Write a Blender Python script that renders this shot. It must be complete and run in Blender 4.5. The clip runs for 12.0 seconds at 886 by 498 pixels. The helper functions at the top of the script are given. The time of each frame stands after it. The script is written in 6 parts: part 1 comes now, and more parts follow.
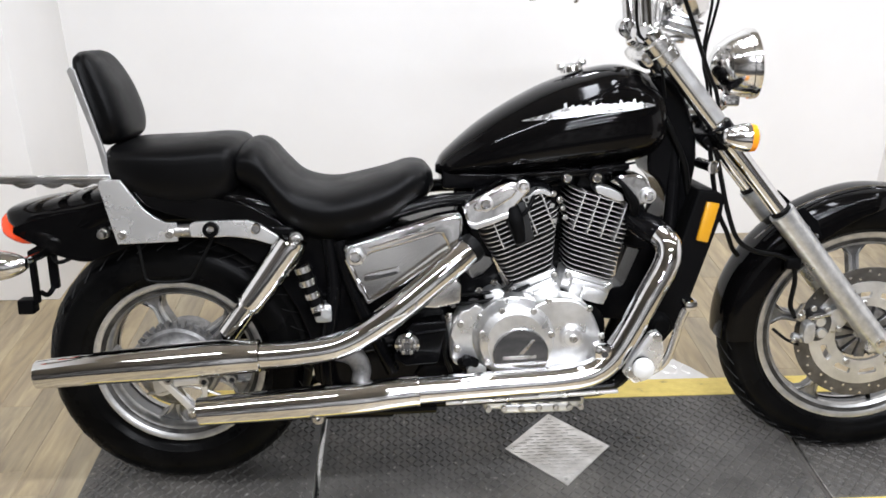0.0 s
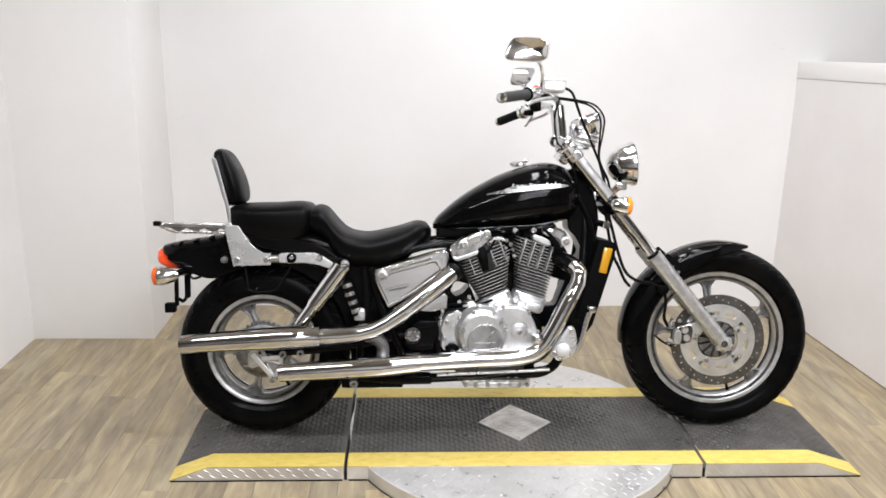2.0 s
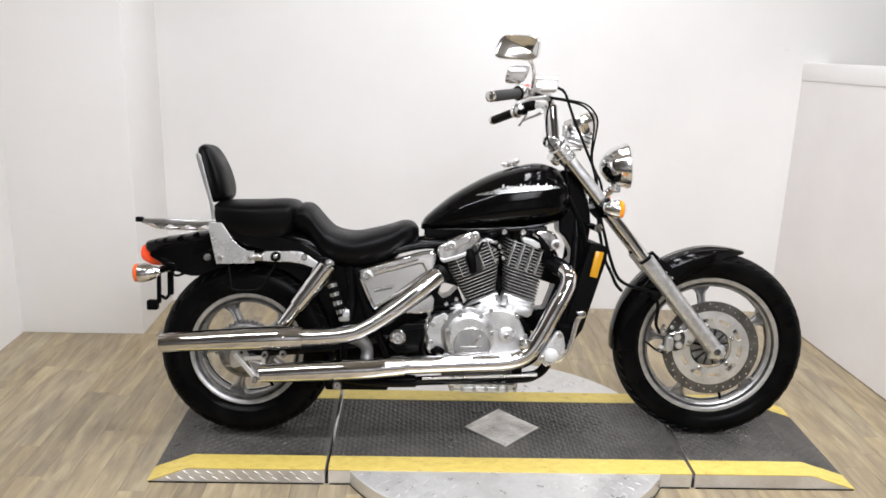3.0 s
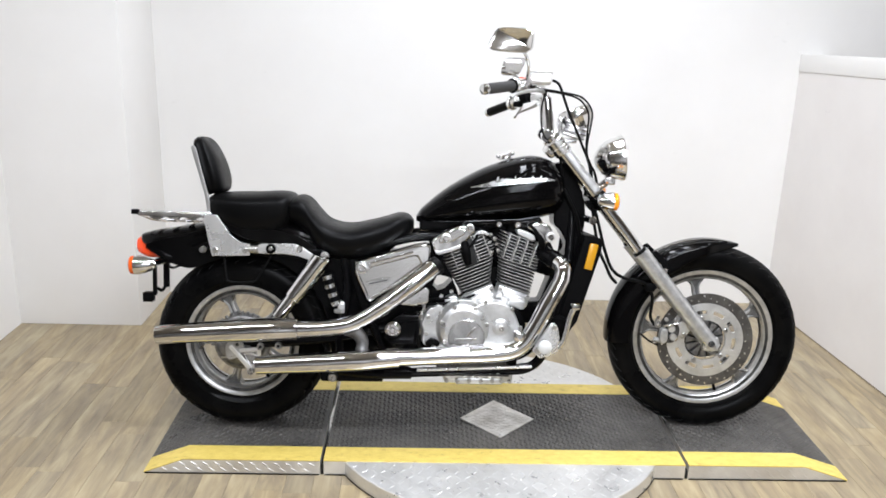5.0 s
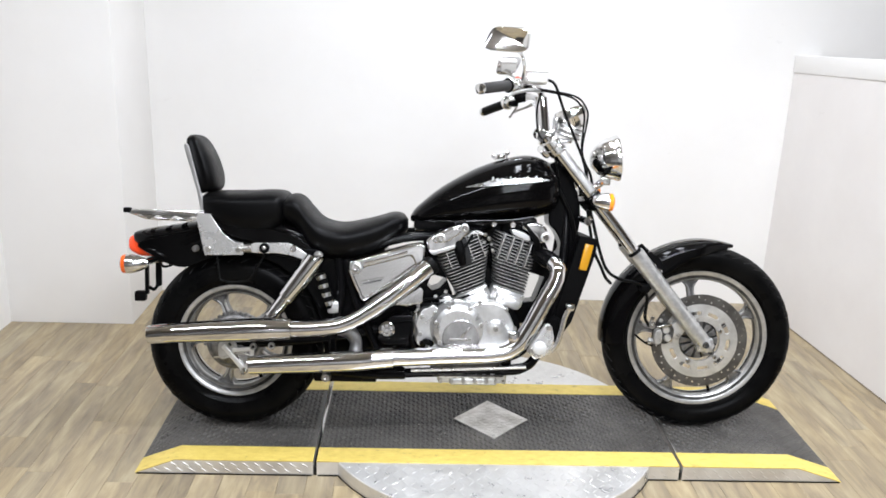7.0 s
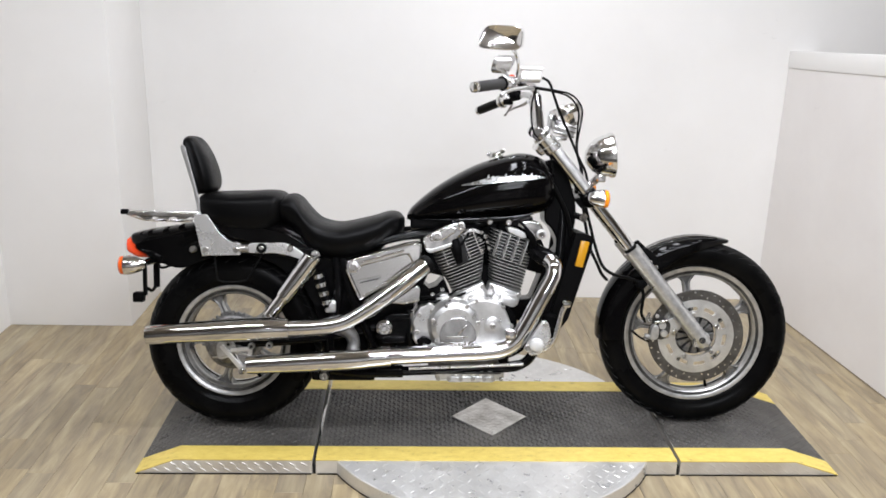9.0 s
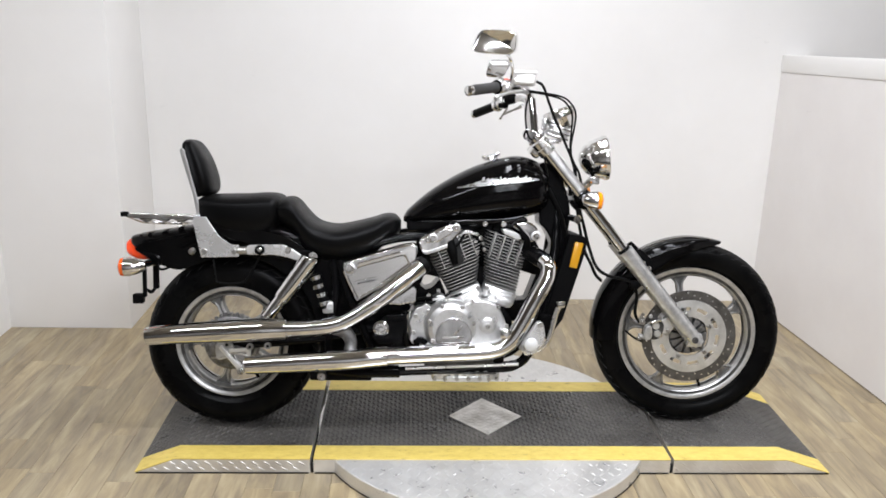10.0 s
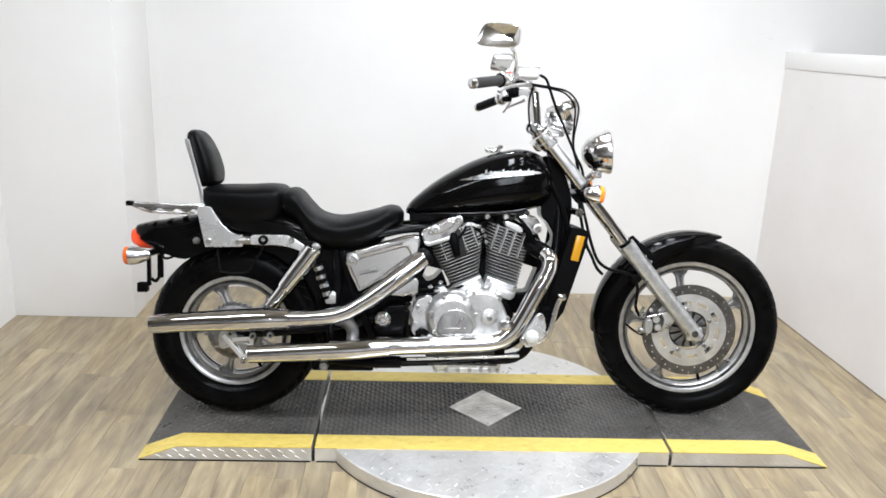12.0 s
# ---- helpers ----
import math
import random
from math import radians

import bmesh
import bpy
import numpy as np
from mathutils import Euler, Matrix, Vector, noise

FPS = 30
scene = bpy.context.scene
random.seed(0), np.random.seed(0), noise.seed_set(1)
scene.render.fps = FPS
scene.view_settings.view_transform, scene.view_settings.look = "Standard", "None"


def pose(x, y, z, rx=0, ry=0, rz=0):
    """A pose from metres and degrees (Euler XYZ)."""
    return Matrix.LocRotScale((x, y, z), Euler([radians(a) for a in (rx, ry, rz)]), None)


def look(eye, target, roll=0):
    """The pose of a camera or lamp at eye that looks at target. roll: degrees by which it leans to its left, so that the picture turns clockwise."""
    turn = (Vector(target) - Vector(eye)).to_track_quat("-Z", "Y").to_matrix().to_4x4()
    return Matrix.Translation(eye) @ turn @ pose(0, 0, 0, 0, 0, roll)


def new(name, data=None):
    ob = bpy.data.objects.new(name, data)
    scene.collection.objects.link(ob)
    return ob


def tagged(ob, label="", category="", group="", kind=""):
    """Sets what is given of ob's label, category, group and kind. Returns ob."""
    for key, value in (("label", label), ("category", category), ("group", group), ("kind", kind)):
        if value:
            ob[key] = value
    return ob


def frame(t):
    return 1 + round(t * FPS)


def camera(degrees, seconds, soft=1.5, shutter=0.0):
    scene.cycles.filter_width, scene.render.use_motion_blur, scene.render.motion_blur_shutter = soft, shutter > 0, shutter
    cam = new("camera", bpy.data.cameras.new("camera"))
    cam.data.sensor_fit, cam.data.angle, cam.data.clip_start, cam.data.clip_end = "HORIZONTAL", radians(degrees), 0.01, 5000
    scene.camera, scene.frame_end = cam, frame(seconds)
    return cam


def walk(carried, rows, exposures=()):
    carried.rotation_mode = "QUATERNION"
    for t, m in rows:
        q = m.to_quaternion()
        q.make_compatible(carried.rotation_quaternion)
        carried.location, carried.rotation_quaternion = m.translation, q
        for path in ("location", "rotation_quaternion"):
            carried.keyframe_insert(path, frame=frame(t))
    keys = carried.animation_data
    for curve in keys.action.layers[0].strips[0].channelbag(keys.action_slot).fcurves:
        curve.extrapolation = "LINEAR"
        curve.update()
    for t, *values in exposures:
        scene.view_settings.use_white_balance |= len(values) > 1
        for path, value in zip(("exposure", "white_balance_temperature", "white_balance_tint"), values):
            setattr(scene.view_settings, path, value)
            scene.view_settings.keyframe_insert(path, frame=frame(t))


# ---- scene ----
cam = camera(56.0, 12.0, soft=1.7)
PATH = [
    (0, (0.217, -1.527, 1.468), (0.321, 0.279, 0.617), 0.4),
    (0.2, (0.202, -1.733, 1.494), (0.308, 0.097, 0.692), 1.05),
    (0.3, (0.218, -1.798, 1.512), (0.322, 0.034, 0.717), 1.45),
    (0.5, (0.232, -1.94, 1.534), (0.332, -0.08, 0.812), 1.45),
    (0.7, (0.261, -2.081, 1.548), (0.339, -0.215, 0.841), 2.03),
    (1, (0.293, -2.263, 1.569), (0.357, -0.378, 0.918), 2.5),
    (1.2, (0.275, -2.388, 1.581), (0.359, -0.486, 0.977), 2.4),
    (1.5, (0.203, -2.54, 1.568), (0.298, -0.621, 1.012), 2.45),
    (1.7, (0.215, -2.639, 1.565), (0.279, -0.717, 1.027), 1.8),
    (2, (0.202, -2.655, 1.562), (0.293, -0.733, 1.017), 1.0),
    (2.5, (0.27, -2.612, 1.579), (0.333, -0.696, 1.01), 1.4),
    (3, (0.282, -2.594, 1.566), (0.35, -0.674, 1.01), 1.8),
    (5, (0.303, -2.6, 1.575), (0.369, -0.687, 0.997), 1.8),
    (5.5, (0.299, -2.596, 1.576), (0.375, -0.686, 0.99), 2.0),
    (6, (0.296, -2.591, 1.577), (0.372, -0.681, 0.986), 2.1),
    (6.5, (0.303, -2.584, 1.583), (0.374, -0.672, 0.999), 2.0),
    (7, (0.295, -2.585, 1.577), (0.38, -0.673, 0.995), 2.2),
    (9, (0.307, -2.599, 1.574), (0.392, -0.688, 0.993), 1.6),
    (9.5, (0.306, -2.617, 1.57), (0.396, -0.705, 0.991), 1.5),
    (10, (0.317, -2.64, 1.574), (0.404, -0.725, 1.004), 1.5),
    (10.5, (0.319, -2.652, 1.578), (0.392, -0.738, 1.003), 1.5),
    (11, (0.321, -2.666, 1.576), (0.4, -0.753, 0.998), 1.6),
    (11.5, (0.328, -2.677, 1.578), (0.402, -0.765, 0.998), 1.9),
    (12, (0.319, -2.662, 1.568), (0.399, -0.75, 0.987), 2.0),
]
walk(cam, [(t, look(eye, target, roll)) for t, eye, target, roll in PATH],
     exposures=[(0.0, 0.0, 6550, 12), (1.0, -0.02, 6750, 13), (1.6, -0.12, 6750, 13), (2.3, -0.24, 6750, 13), (3.2, -0.24, 6750, 13), (4.8, -0.13, 6550, 11), (5.6, -0.06, 6500, 11), (7.2, -0.04, 6500, 11), (8.8, -0.30, 6650, 12), (10.1, -0.30, 6650, 12), (10.8, -0.12, 6500, 10), (12.0, -0.08, 6500, 10)])

# ---- light ----
world = bpy.data.worlds.new("world")
scene.world = world
world.use_nodes = True
world.node_tree.nodes["Background"].inputs[0].default_value = (1.0, 0.98, 0.95, 1)
world.node_tree.nodes["Background"].inputs[1].default_value = 0.05


def ceiling_lamp(name, x, y, z, sx, sy, watts, colour=(0.92, 0.97, 1.05)):
    lamp = bpy.data.lights.new(name, "AREA")
    lamp.shape, lamp.size, lamp.size_y, lamp.energy, lamp.color = "RECTANGLE", sx, sy, watts, colour
    ob = new(name, lamp)
    ob.matrix_world = pose(x, y, z)
    return ob


for lx, watts in ((-0.9, 34), (0.6, 54), (2.1, 39)):
    ceiling_lamp("strip_lamp", lx, -1.3, 2.86, 1.2, 0.07, watts * 0.96)
# lamp at x 3.7 is added to brighten the wall beyond the partition
for lx, watts in ((0.5, 32), (0.95, 27), (2.3, 13), (3.7, 9)):
    ceiling_lamp("strip_lamp", lx, 0.45, 2.86, 0.16, 1.1, watts * 0.84)
for ly in (-2.7, -3.7, -4.7):
    ceiling_lamp("strip_lamp", 0.95, ly, 2.86, 1.5, 0.10, 66)

# ---- materials ----
def material(name, colour, rough=0.5, metal=0.0, coat=0.0, spec=0.5):
    m = bpy.data.materials.new(name)
    m.use_nodes = True
    b = m.node_tree.nodes["Principled BSDF"]
    b.inputs["Base Color"].default_value = (*colour, 1)
    b.inputs["Roughness"].default_value = rough
    b.inputs["Metallic"].default_value = metal
    b.inputs["Coat Weight"].default_value = coat
    b.inputs["Coat Roughness"].default_value = 0.03
    b.inputs["Specular IOR Level"].default_value = spec
    return m


def node(m, kind, **values):
    n = m.node_tree.nodes.new(kind)
    for key, value in values.items():
        n.inputs[key.replace("_", " ")].default_value = value
    return n


def link(m, a, b):
    m.node_tree.links.new(a, b)


def coords(m, stretch=(1, 1, 1), use="Object"):
    c = m.node_tree.nodes.new("ShaderNodeTexCoord")
    p = m.node_tree.nodes.new("ShaderNodeMapping")
    p.inputs["Scale"].default_value = stretch
    link(m, c.outputs[use], p.inputs["Vector"])
    return p.outputs["Vector"]


def grain(m, scale, detail=4.0, stretch=(1, 1, 1), rough=0.6):
    n = node(m, "ShaderNodeTexNoise", Scale=scale, Detail=detail, Roughness=rough)
    link(m, coords(m, stretch), n.inputs["Vector"])
    return n.outputs["Fac"]


def ramp(m, fac, *stops):
    r = m.node_tree.nodes.new("ShaderNodeValToRGB")
    e = r.color_ramp.elements
    while len(e) < len(stops):
        e.new(0.5)
    for k, (pos, col) in zip(e, stops):
        k.position = pos
        k.color = (*col, 1) if len(col) == 3 else col
    link(m, fac, r.inputs["Fac"])
    return r.outputs["Color"]


def bsdf(m):
    return m.node_tree.nodes["Principled BSDF"]


def relief(m, height, strength=0.3, distance=0.002):
    b = node(m, "ShaderNodeBump", Strength=strength, Distance=distance)
    link(m, height, b.inputs["Height"])
    link(m, b.outputs["Normal"], bsdf(m).inputs["Normal"])


def vary(m, socket, fac, lo, hi, at=(0.35, 0.65)):
    link(m, ramp(m, fac, (at[0], lo), (at[1], hi)), bsdf(m).inputs[socket])


def grey(v):
    return (v, v, v)


CHROME = material("chrome", (0.68, 0.68, 0.68), 0.07, 1.0)
vary(CHROME, "Roughness", grain(CHROME, 9.0), grey(0.008), grey(0.035))
relief(CHROME, grain(CHROME, 14.0, 2.0), 0.03, 0.006)
CHROME_SOFT = material("satin_chrome", (0.80, 0.80, 0.80), 0.2, 1.0)
vary(CHROME_SOFT, "Roughness", grain(CHROME_SOFT, 14.0), grey(0.16), grey(0.30))
POLISHED = material("polished_aluminium", (0.74, 0.735, 0.72), 0.24, 1.0)
vary(POLISHED, "Roughness", grain(POLISHED, 22.0), grey(0.16), grey(0.32))
relief(POLISHED, grain(POLISHED, 60.0), 0.08, 0.001)
CAST = material("cast_aluminium", (0.55, 0.55, 0.54), 0.42, 0.9)
vary(CAST, "Base Color", grain(CAST, 12.0), (0.52, 0.52, 0.51), (0.76, 0.76, 0.75))
relief(CAST, grain(CAST, 400.0), 0.25, 0.001)
BRIGHT = material("bright_brushed_metal", (0.88, 0.875, 0.86), 0.42, 0.7)
vary(BRIGHT, "Roughness", grain(BRIGHT, 20.0), grey(0.34), grey(0.5))
BRUSHED = material("brushed_chrome", (0.84, 0.835, 0.82), 0.26, 0.82)
vary(BRUSHED, "Roughness", grain(BRUSHED, 12.0), grey(0.20), grey(0.34))
SATIN = material("satin_aluminium", (0.72, 0.715, 0.70), 0.36, 0.9)
vary(SATIN, "Roughness", grain(SATIN, 16.0), grey(0.30), grey(0.44))
vary(SATIN, "Base Color", grain(SATIN, 9.0), (0.46, 0.455, 0.445), (0.66, 0.655, 0.645))
relief(SATIN, grain(SATIN, 300.0), 0.08, 0.0006)
COVER = material("polished_engine_cover", (0.90, 0.90, 0.89), 0.24, 0.93)
vary(COVER, "Roughness", grain(COVER, 18.0), grey(0.27), grey(0.38))
vary(COVER, "Base Color", grain(COVER, 26.0, 6.0), (0.72, 0.72, 0.71), (0.88, 0.88, 0.875))
relief(COVER, grain(COVER, 45.0), 0.08, 0.001)
ALLOY = material("painted_alloy", (0.50, 0.50, 0.49), 0.36, 0.75)
vary(ALLOY, "Base Color", grain(ALLOY, 55.0, 6.0), (0.42, 0.42, 0.41), (0.56, 0.56, 0.55))
vary(ALLOY, "Roughness", grain(ALLOY, 18.0), grey(0.26), grey(0.42))
FIN = material("fin_edge_alloy", (0.75, 0.745, 0.73), 0.36, 0.6)
vary(FIN, "Base Color", grain(FIN, 30.0), (0.52, 0.515, 0.505), (0.72, 0.715, 0.70))
RIM = material("brushed_rim_alloy", (0.46, 0.46, 0.45), 0.38, 0.85)
vary(RIM, "Base Color", grain(RIM, 40.0, 6.0), (0.42, 0.42, 0.41), (0.60, 0.595, 0.585))
vary(RIM, "Roughness", grain(RIM, 14.0), grey(0.30), grey(0.44))
# tread strip, greyer than the sidewall rubber
TREAD = material("grey_tread_rubber", (0.014, 0.014, 0.014), 0.6, spec=0.06)
vary(TREAD, "Base Color", grain(TREAD, 30.0), (0.004, 0.004, 0.004), (0.013, 0.0125, 0.012))
DISC = material("brake_disc_steel", (0.10, 0.095, 0.088), 0.40, 0.7)
vary(DISC, "Base Color", grain(DISC, 20.0), (0.075, 0.070, 0.064), (0.14, 0.133, 0.124))
STEEL = material("zinc_steel", (0.5, 0.49, 0.47), 0.3, 1.0)
vary(STEEL, "Roughness", grain(STEEL, 40.0), grey(0.22), grey(0.45))
PAINT = material("black_gloss_paint", (0.002, 0.0019, 0.002), 0.08, 0.0, 0.0, 0.125)
vary(PAINT, "Roughness", grain(PAINT, 30.0), grey(0.035), grey(0.09))
FRAME = material("black_frame_paint", (0.003, 0.003, 0.0033), 0.16, 0.0, 0.0, 0.10)
vary(FRAME, "Roughness", grain(FRAME, 25.0), grey(0.07), grey(0.2))
PLASTIC = material("black_plastic", (0.003, 0.003, 0.0032), 0.5, spec=0.04)
vary(PLASTIC, "Roughness", grain(PLASTIC, 40.0), grey(0.42), grey(0.6))
relief(PLASTIC, grain(PLASTIC, 900.0), 0.1, 0.0005)
VINYL = material("black_seat_vinyl", (0.002, 0.002, 0.0022), 0.28, spec=0.10)
vary(VINYL, "Roughness", grain(VINYL, 7.0), grey(0.30), grey(0.46))
relief(VINYL, grain(VINYL, 45.0, 8.0, (1, 1, 1), 0.75), 0.25, 0.004)
RUBBER = material("tyre_rubber", (0.006, 0.006, 0.0065), 0.38, spec=0.045)
vary(RUBBER, "Base Color", grain(RUBBER, 9.0), (0.0014, 0.0014, 0.0016), (0.0045, 0.0044, 0.0043))
vary(RUBBER, "Roughness", grain(RUBBER, 5.0), grey(0.20), grey(0.36))
relief(RUBBER, grain(RUBBER, 260.0), 0.1, 0.0006)
HOSE = material("cable_rubber", (0.003, 0.003, 0.003), 0.45, spec=0.09)
AMBER = material("amber_lens", (0.95, 0.30, 0.01), 0.12, 0.0, 0.6)
AMBER_REFLECTOR = material("amber_reflector", (0.56, 0.27, 0.012), 0.22, 0.0, 0.4)
RED = material("red_lens", (1.0, 0.085, 0.02), 0.14, 0.0, 0.2, 0.3)
ORANGE = material("orange_lens", (0.72, 0.11, 0.015), 0.14, 0.0, 0.6)
WHITE_CAP = material("white_rubber", (0.60, 0.60, 0.59), 0.42)
SMOOTH = material("smooth_chrome", (0.74, 0.735, 0.725), 0.12, 1.0)
GLASS = material("mirror_glass", (0.82, 0.82, 0.82), 0.02, 1.0)
LENS = material("lamp_glass", (0.95, 0.95, 0.95), 0.03)
bsdf(LENS).inputs["Transmission Weight"].default_value = 1.0
# near-black that stands in for shade inside grooves, bores and gaps
DARK = material("recess_shade", (0.004, 0.004, 0.004), 0.7)

WALL = material("white_wall_paint", (0.80, 0.785, 0.765), 0.6)
vary(WALL, "Base Color", grain(WALL, 1.7, 6.0), (0.775, 0.76, 0.738), (0.82, 0.808, 0.79), (0.3, 0.7))
scuffed = WALL.node_tree.nodes.new("ShaderNodeMix")
scuffed.data_type = "RGBA"
link(WALL, bsdf(WALL).inputs["Base Color"].links[0].from_socket, scuffed.inputs["A"])
scuffed.inputs["B"].default_value = (0.60, 0.585, 0.56, 1)
link(WALL, ramp(WALL, grain(WALL, 5.5, 5.0, (1, 1, 1.6), 0.7), (0.70, grey(0.0)), (0.80, grey(0.55))), scuffed.inputs["Factor"])
link(WALL, scuffed.outputs["Result"], bsdf(WALL).inputs["Base Color"])
relief(WALL, grain(WALL, 190.0), 0.06, 0.001)
# wall white dimmed and warmed in colour for weaker light on the partition
PARTITION = material("dimmed_wall_white", (0.70, 0.665, 0.645), 0.6)
vary(PARTITION, "Base Color", grain(PARTITION, 1.9, 6.0), (0.73, 0.70, 0.68), (0.79, 0.765, 0.745), (0.3, 0.7))
smudged = PARTITION.node_tree.nodes.new("ShaderNodeMix")
smudged.data_type = "RGBA"
link(PARTITION, bsdf(PARTITION).inputs["Base Color"].links[0].from_socket, smudged.inputs["A"])
smudged.inputs["B"].default_value = (0.42, 0.38, 0.36, 1)
link(PARTITION, ramp(PARTITION, grain(PARTITION, 7.0, 5.0, (1, 0.7, 1.5), 0.7), (0.71, grey(0.0)), (0.80, grey(0.6))), smudged.inputs["Factor"])
link(PARTITION, smudged.outputs["Result"], bsdf(PARTITION).inputs["Base Color"])
relief(PARTITION, grain(PARTITION, 190.0), 0.06, 0.001)
CEILING = material("tan_ceiling_tile", (0.47, 0.435, 0.385), 0.8)
# dark mottling put into unseen walls to shape reflections in chrome and mirrors
SHOP = material("mottled_reflected_wall", (0.10, 0.085, 0.07), 0.8)
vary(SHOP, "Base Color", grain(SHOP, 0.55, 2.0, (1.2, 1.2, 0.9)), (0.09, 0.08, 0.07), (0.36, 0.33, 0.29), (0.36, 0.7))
# pale and dark blotches stand in for a shop's reflections in the chrome
SHOP_PALE = material("blotched_reflected_wall", (0.5, 0.48, 0.45), 0.7)
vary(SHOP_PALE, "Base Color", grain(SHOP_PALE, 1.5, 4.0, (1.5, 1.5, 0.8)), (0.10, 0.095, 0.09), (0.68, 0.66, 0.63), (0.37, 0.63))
# dark colour of an unseen floor that darkens reflections in flat chrome
DARK_FLOOR = material("reflected_dark_floor", (0.035, 0.033, 0.031), 0.9, spec=0.1)
vary(DARK_FLOOR, "Base Color", grain(DARK_FLOOR, 3.0, 6.0), (0.022, 0.021, 0.020), (0.055, 0.051, 0.047))
relief(DARK_FLOOR, grain(DARK_FLOOR, 300.0), 0.4, 0.003)
relief(CEILING, grain(CEILING, 60.0), 0.1, 0.002)


def plank_material():
    m = material("oak_vinyl_plank", (0.4, 0.3, 0.2), 0.38)
    info = m.node_tree.nodes.new("ShaderNodeObjectInfo")
    island = m.node_tree.nodes.new("ShaderNodeNewGeometry")
    both = m.node_tree.nodes.new("ShaderNodeMath")
    both.operation = "ADD"
    link(m, info.outputs["Random"], both.inputs[0])
    link(m, island.outputs["Random Per Island"], both.inputs[1])
    chance = m.node_tree.nodes.new("ShaderNodeMath")
    chance.operation = "FRACT"
    link(m, both.outputs[0], chance.inputs[0])
    offset = m.node_tree.nodes.new("ShaderNodeVectorMath")
    offset.operation = "MULTIPLY_ADD"
    offset.inputs[1].default_value = (37.0, 53.0, 11.0)
    link(m, chance.outputs[0], offset.inputs[0])
    c = m.node_tree.nodes.new("ShaderNodeTexCoord")
    link(m, c.outputs["Object"], offset.inputs[2])

    def fibres(scale, stretch, detail):
        p = m.node_tree.nodes.new("ShaderNodeMapping")
        p.inputs["Scale"].default_value = stretch
        link(m, offset.outputs[0], p.inputs["Vector"])
        n = node(m, "ShaderNodeTexNoise", Scale=scale, Detail=detail, Roughness=0.6, Distortion=0.6)
        link(m, p.outputs["Vector"], n.inputs["Vector"])
        return n.outputs["Fac"]

    broad = ramp(m, fibres(2.5, (8.5, 1.25, 1), 4.0), (0.26, (0.212, 0.171, 0.121)), (0.42, (0.302, 0.247, 0.171)), (0.56, (0.396, 0.325, 0.212)), (0.74, (0.50, 0.420, 0.282)))
    fine = ramp(m, fibres(10.0, (9.0, 0.6, 1), 6.0), (0.32, (0.88, 0.875, 0.86)), (0.6, (0.985, 1, 1.0)))
    tone = ramp(m, chance.outputs[0], (0.0, (0.74, 0.74, 0.75)), (0.35, (0.93, 0.88, 0.79)), (0.6, (0.85, 0.85, 0.85)), (1.0, (1.03, 0.99, 0.92)))
    mix1 = m.node_tree.nodes.new("ShaderNodeVectorMath")
    mix1.operation = "MULTIPLY"
    mix2 = m.node_tree.nodes.new("ShaderNodeVectorMath")
    mix2.operation = "MULTIPLY"
    link(m, broad, mix1.inputs[0])
    link(m, fine, mix1.inputs[1])
    link(m, mix1.outputs[0], mix2.inputs[0])
    link(m, tone, mix2.inputs[1])
    link(m, mix2.outputs[0], bsdf(m).inputs["Base Color"])
    vary(m, "Roughness", fibres(5.0, (5.0, 1.0, 1), 3.0), grey(0.30), grey(0.46))
    relief(m, fine, 0.12, 0.0006)
    return m


PLANK = plank_material()
GROUT = material("plank_joint", (0.20, 0.16, 0.11), 0.8)
MAT = material("black_rubber_matting", (0.02, 0.02, 0.021), 0.42, spec=0.42)
dust = MAT.node_tree.nodes.new("ShaderNodeMix")
dust.data_type = "RGBA"
link(MAT, ramp(MAT, grain(MAT, 2.6, 7.0, (1, 1, 1), 0.7), (0.34, (0.011, 0.0108, 0.0105)), (0.50, (0.038, 0.036, 0.033)), (0.68, (0.11, 0.102, 0.09))), dust.inputs["A"])
dust.inputs["B"].default_value = (0.34, 0.32, 0.29, 1)
split = MAT.node_tree.nodes.new("ShaderNodeSeparateXYZ")  # dusty wear and painted lamp sheen grey the open edge and one end
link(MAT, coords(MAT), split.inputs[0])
edge_wear_sheen = node(MAT, "ShaderNodeMapRange", From_Min=0.24, From_Max=0.05, To_Min=0.0, To_Max=0.5)
link(MAT, split.outputs["Y"], edge_wear_sheen.inputs["Value"])
end_wear_sheen = node(MAT, "ShaderNodeMapRange", From_Min=0.72, From_Max=1.0, To_Min=0.0, To_Max=0.6)
link(MAT, split.outputs["X"], end_wear_sheen.inputs["Value"])
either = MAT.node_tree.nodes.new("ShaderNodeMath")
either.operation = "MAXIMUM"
link(MAT, edge_wear_sheen.outputs[0], either.inputs[0])
link(MAT, end_wear_sheen.outputs[0], either.inputs[1])
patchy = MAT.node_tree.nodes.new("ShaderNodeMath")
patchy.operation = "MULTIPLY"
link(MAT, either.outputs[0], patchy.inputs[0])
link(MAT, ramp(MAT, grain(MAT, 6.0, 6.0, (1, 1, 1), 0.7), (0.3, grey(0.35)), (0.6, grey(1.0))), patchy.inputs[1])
worn_sheen_mat = MAT.node_tree.nodes.new("ShaderNodeMix")
worn_sheen_mat.data_type = "RGBA"
worn_sheen_mat.inputs["B"].default_value = (0.125, 0.118, 0.108, 1)
link(MAT, patchy.outputs[0], worn_sheen_mat.inputs["Factor"])
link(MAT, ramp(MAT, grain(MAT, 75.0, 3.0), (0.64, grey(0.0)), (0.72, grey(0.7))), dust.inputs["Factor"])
link(MAT, dust.outputs["Result"], worn_sheen_mat.inputs["A"])
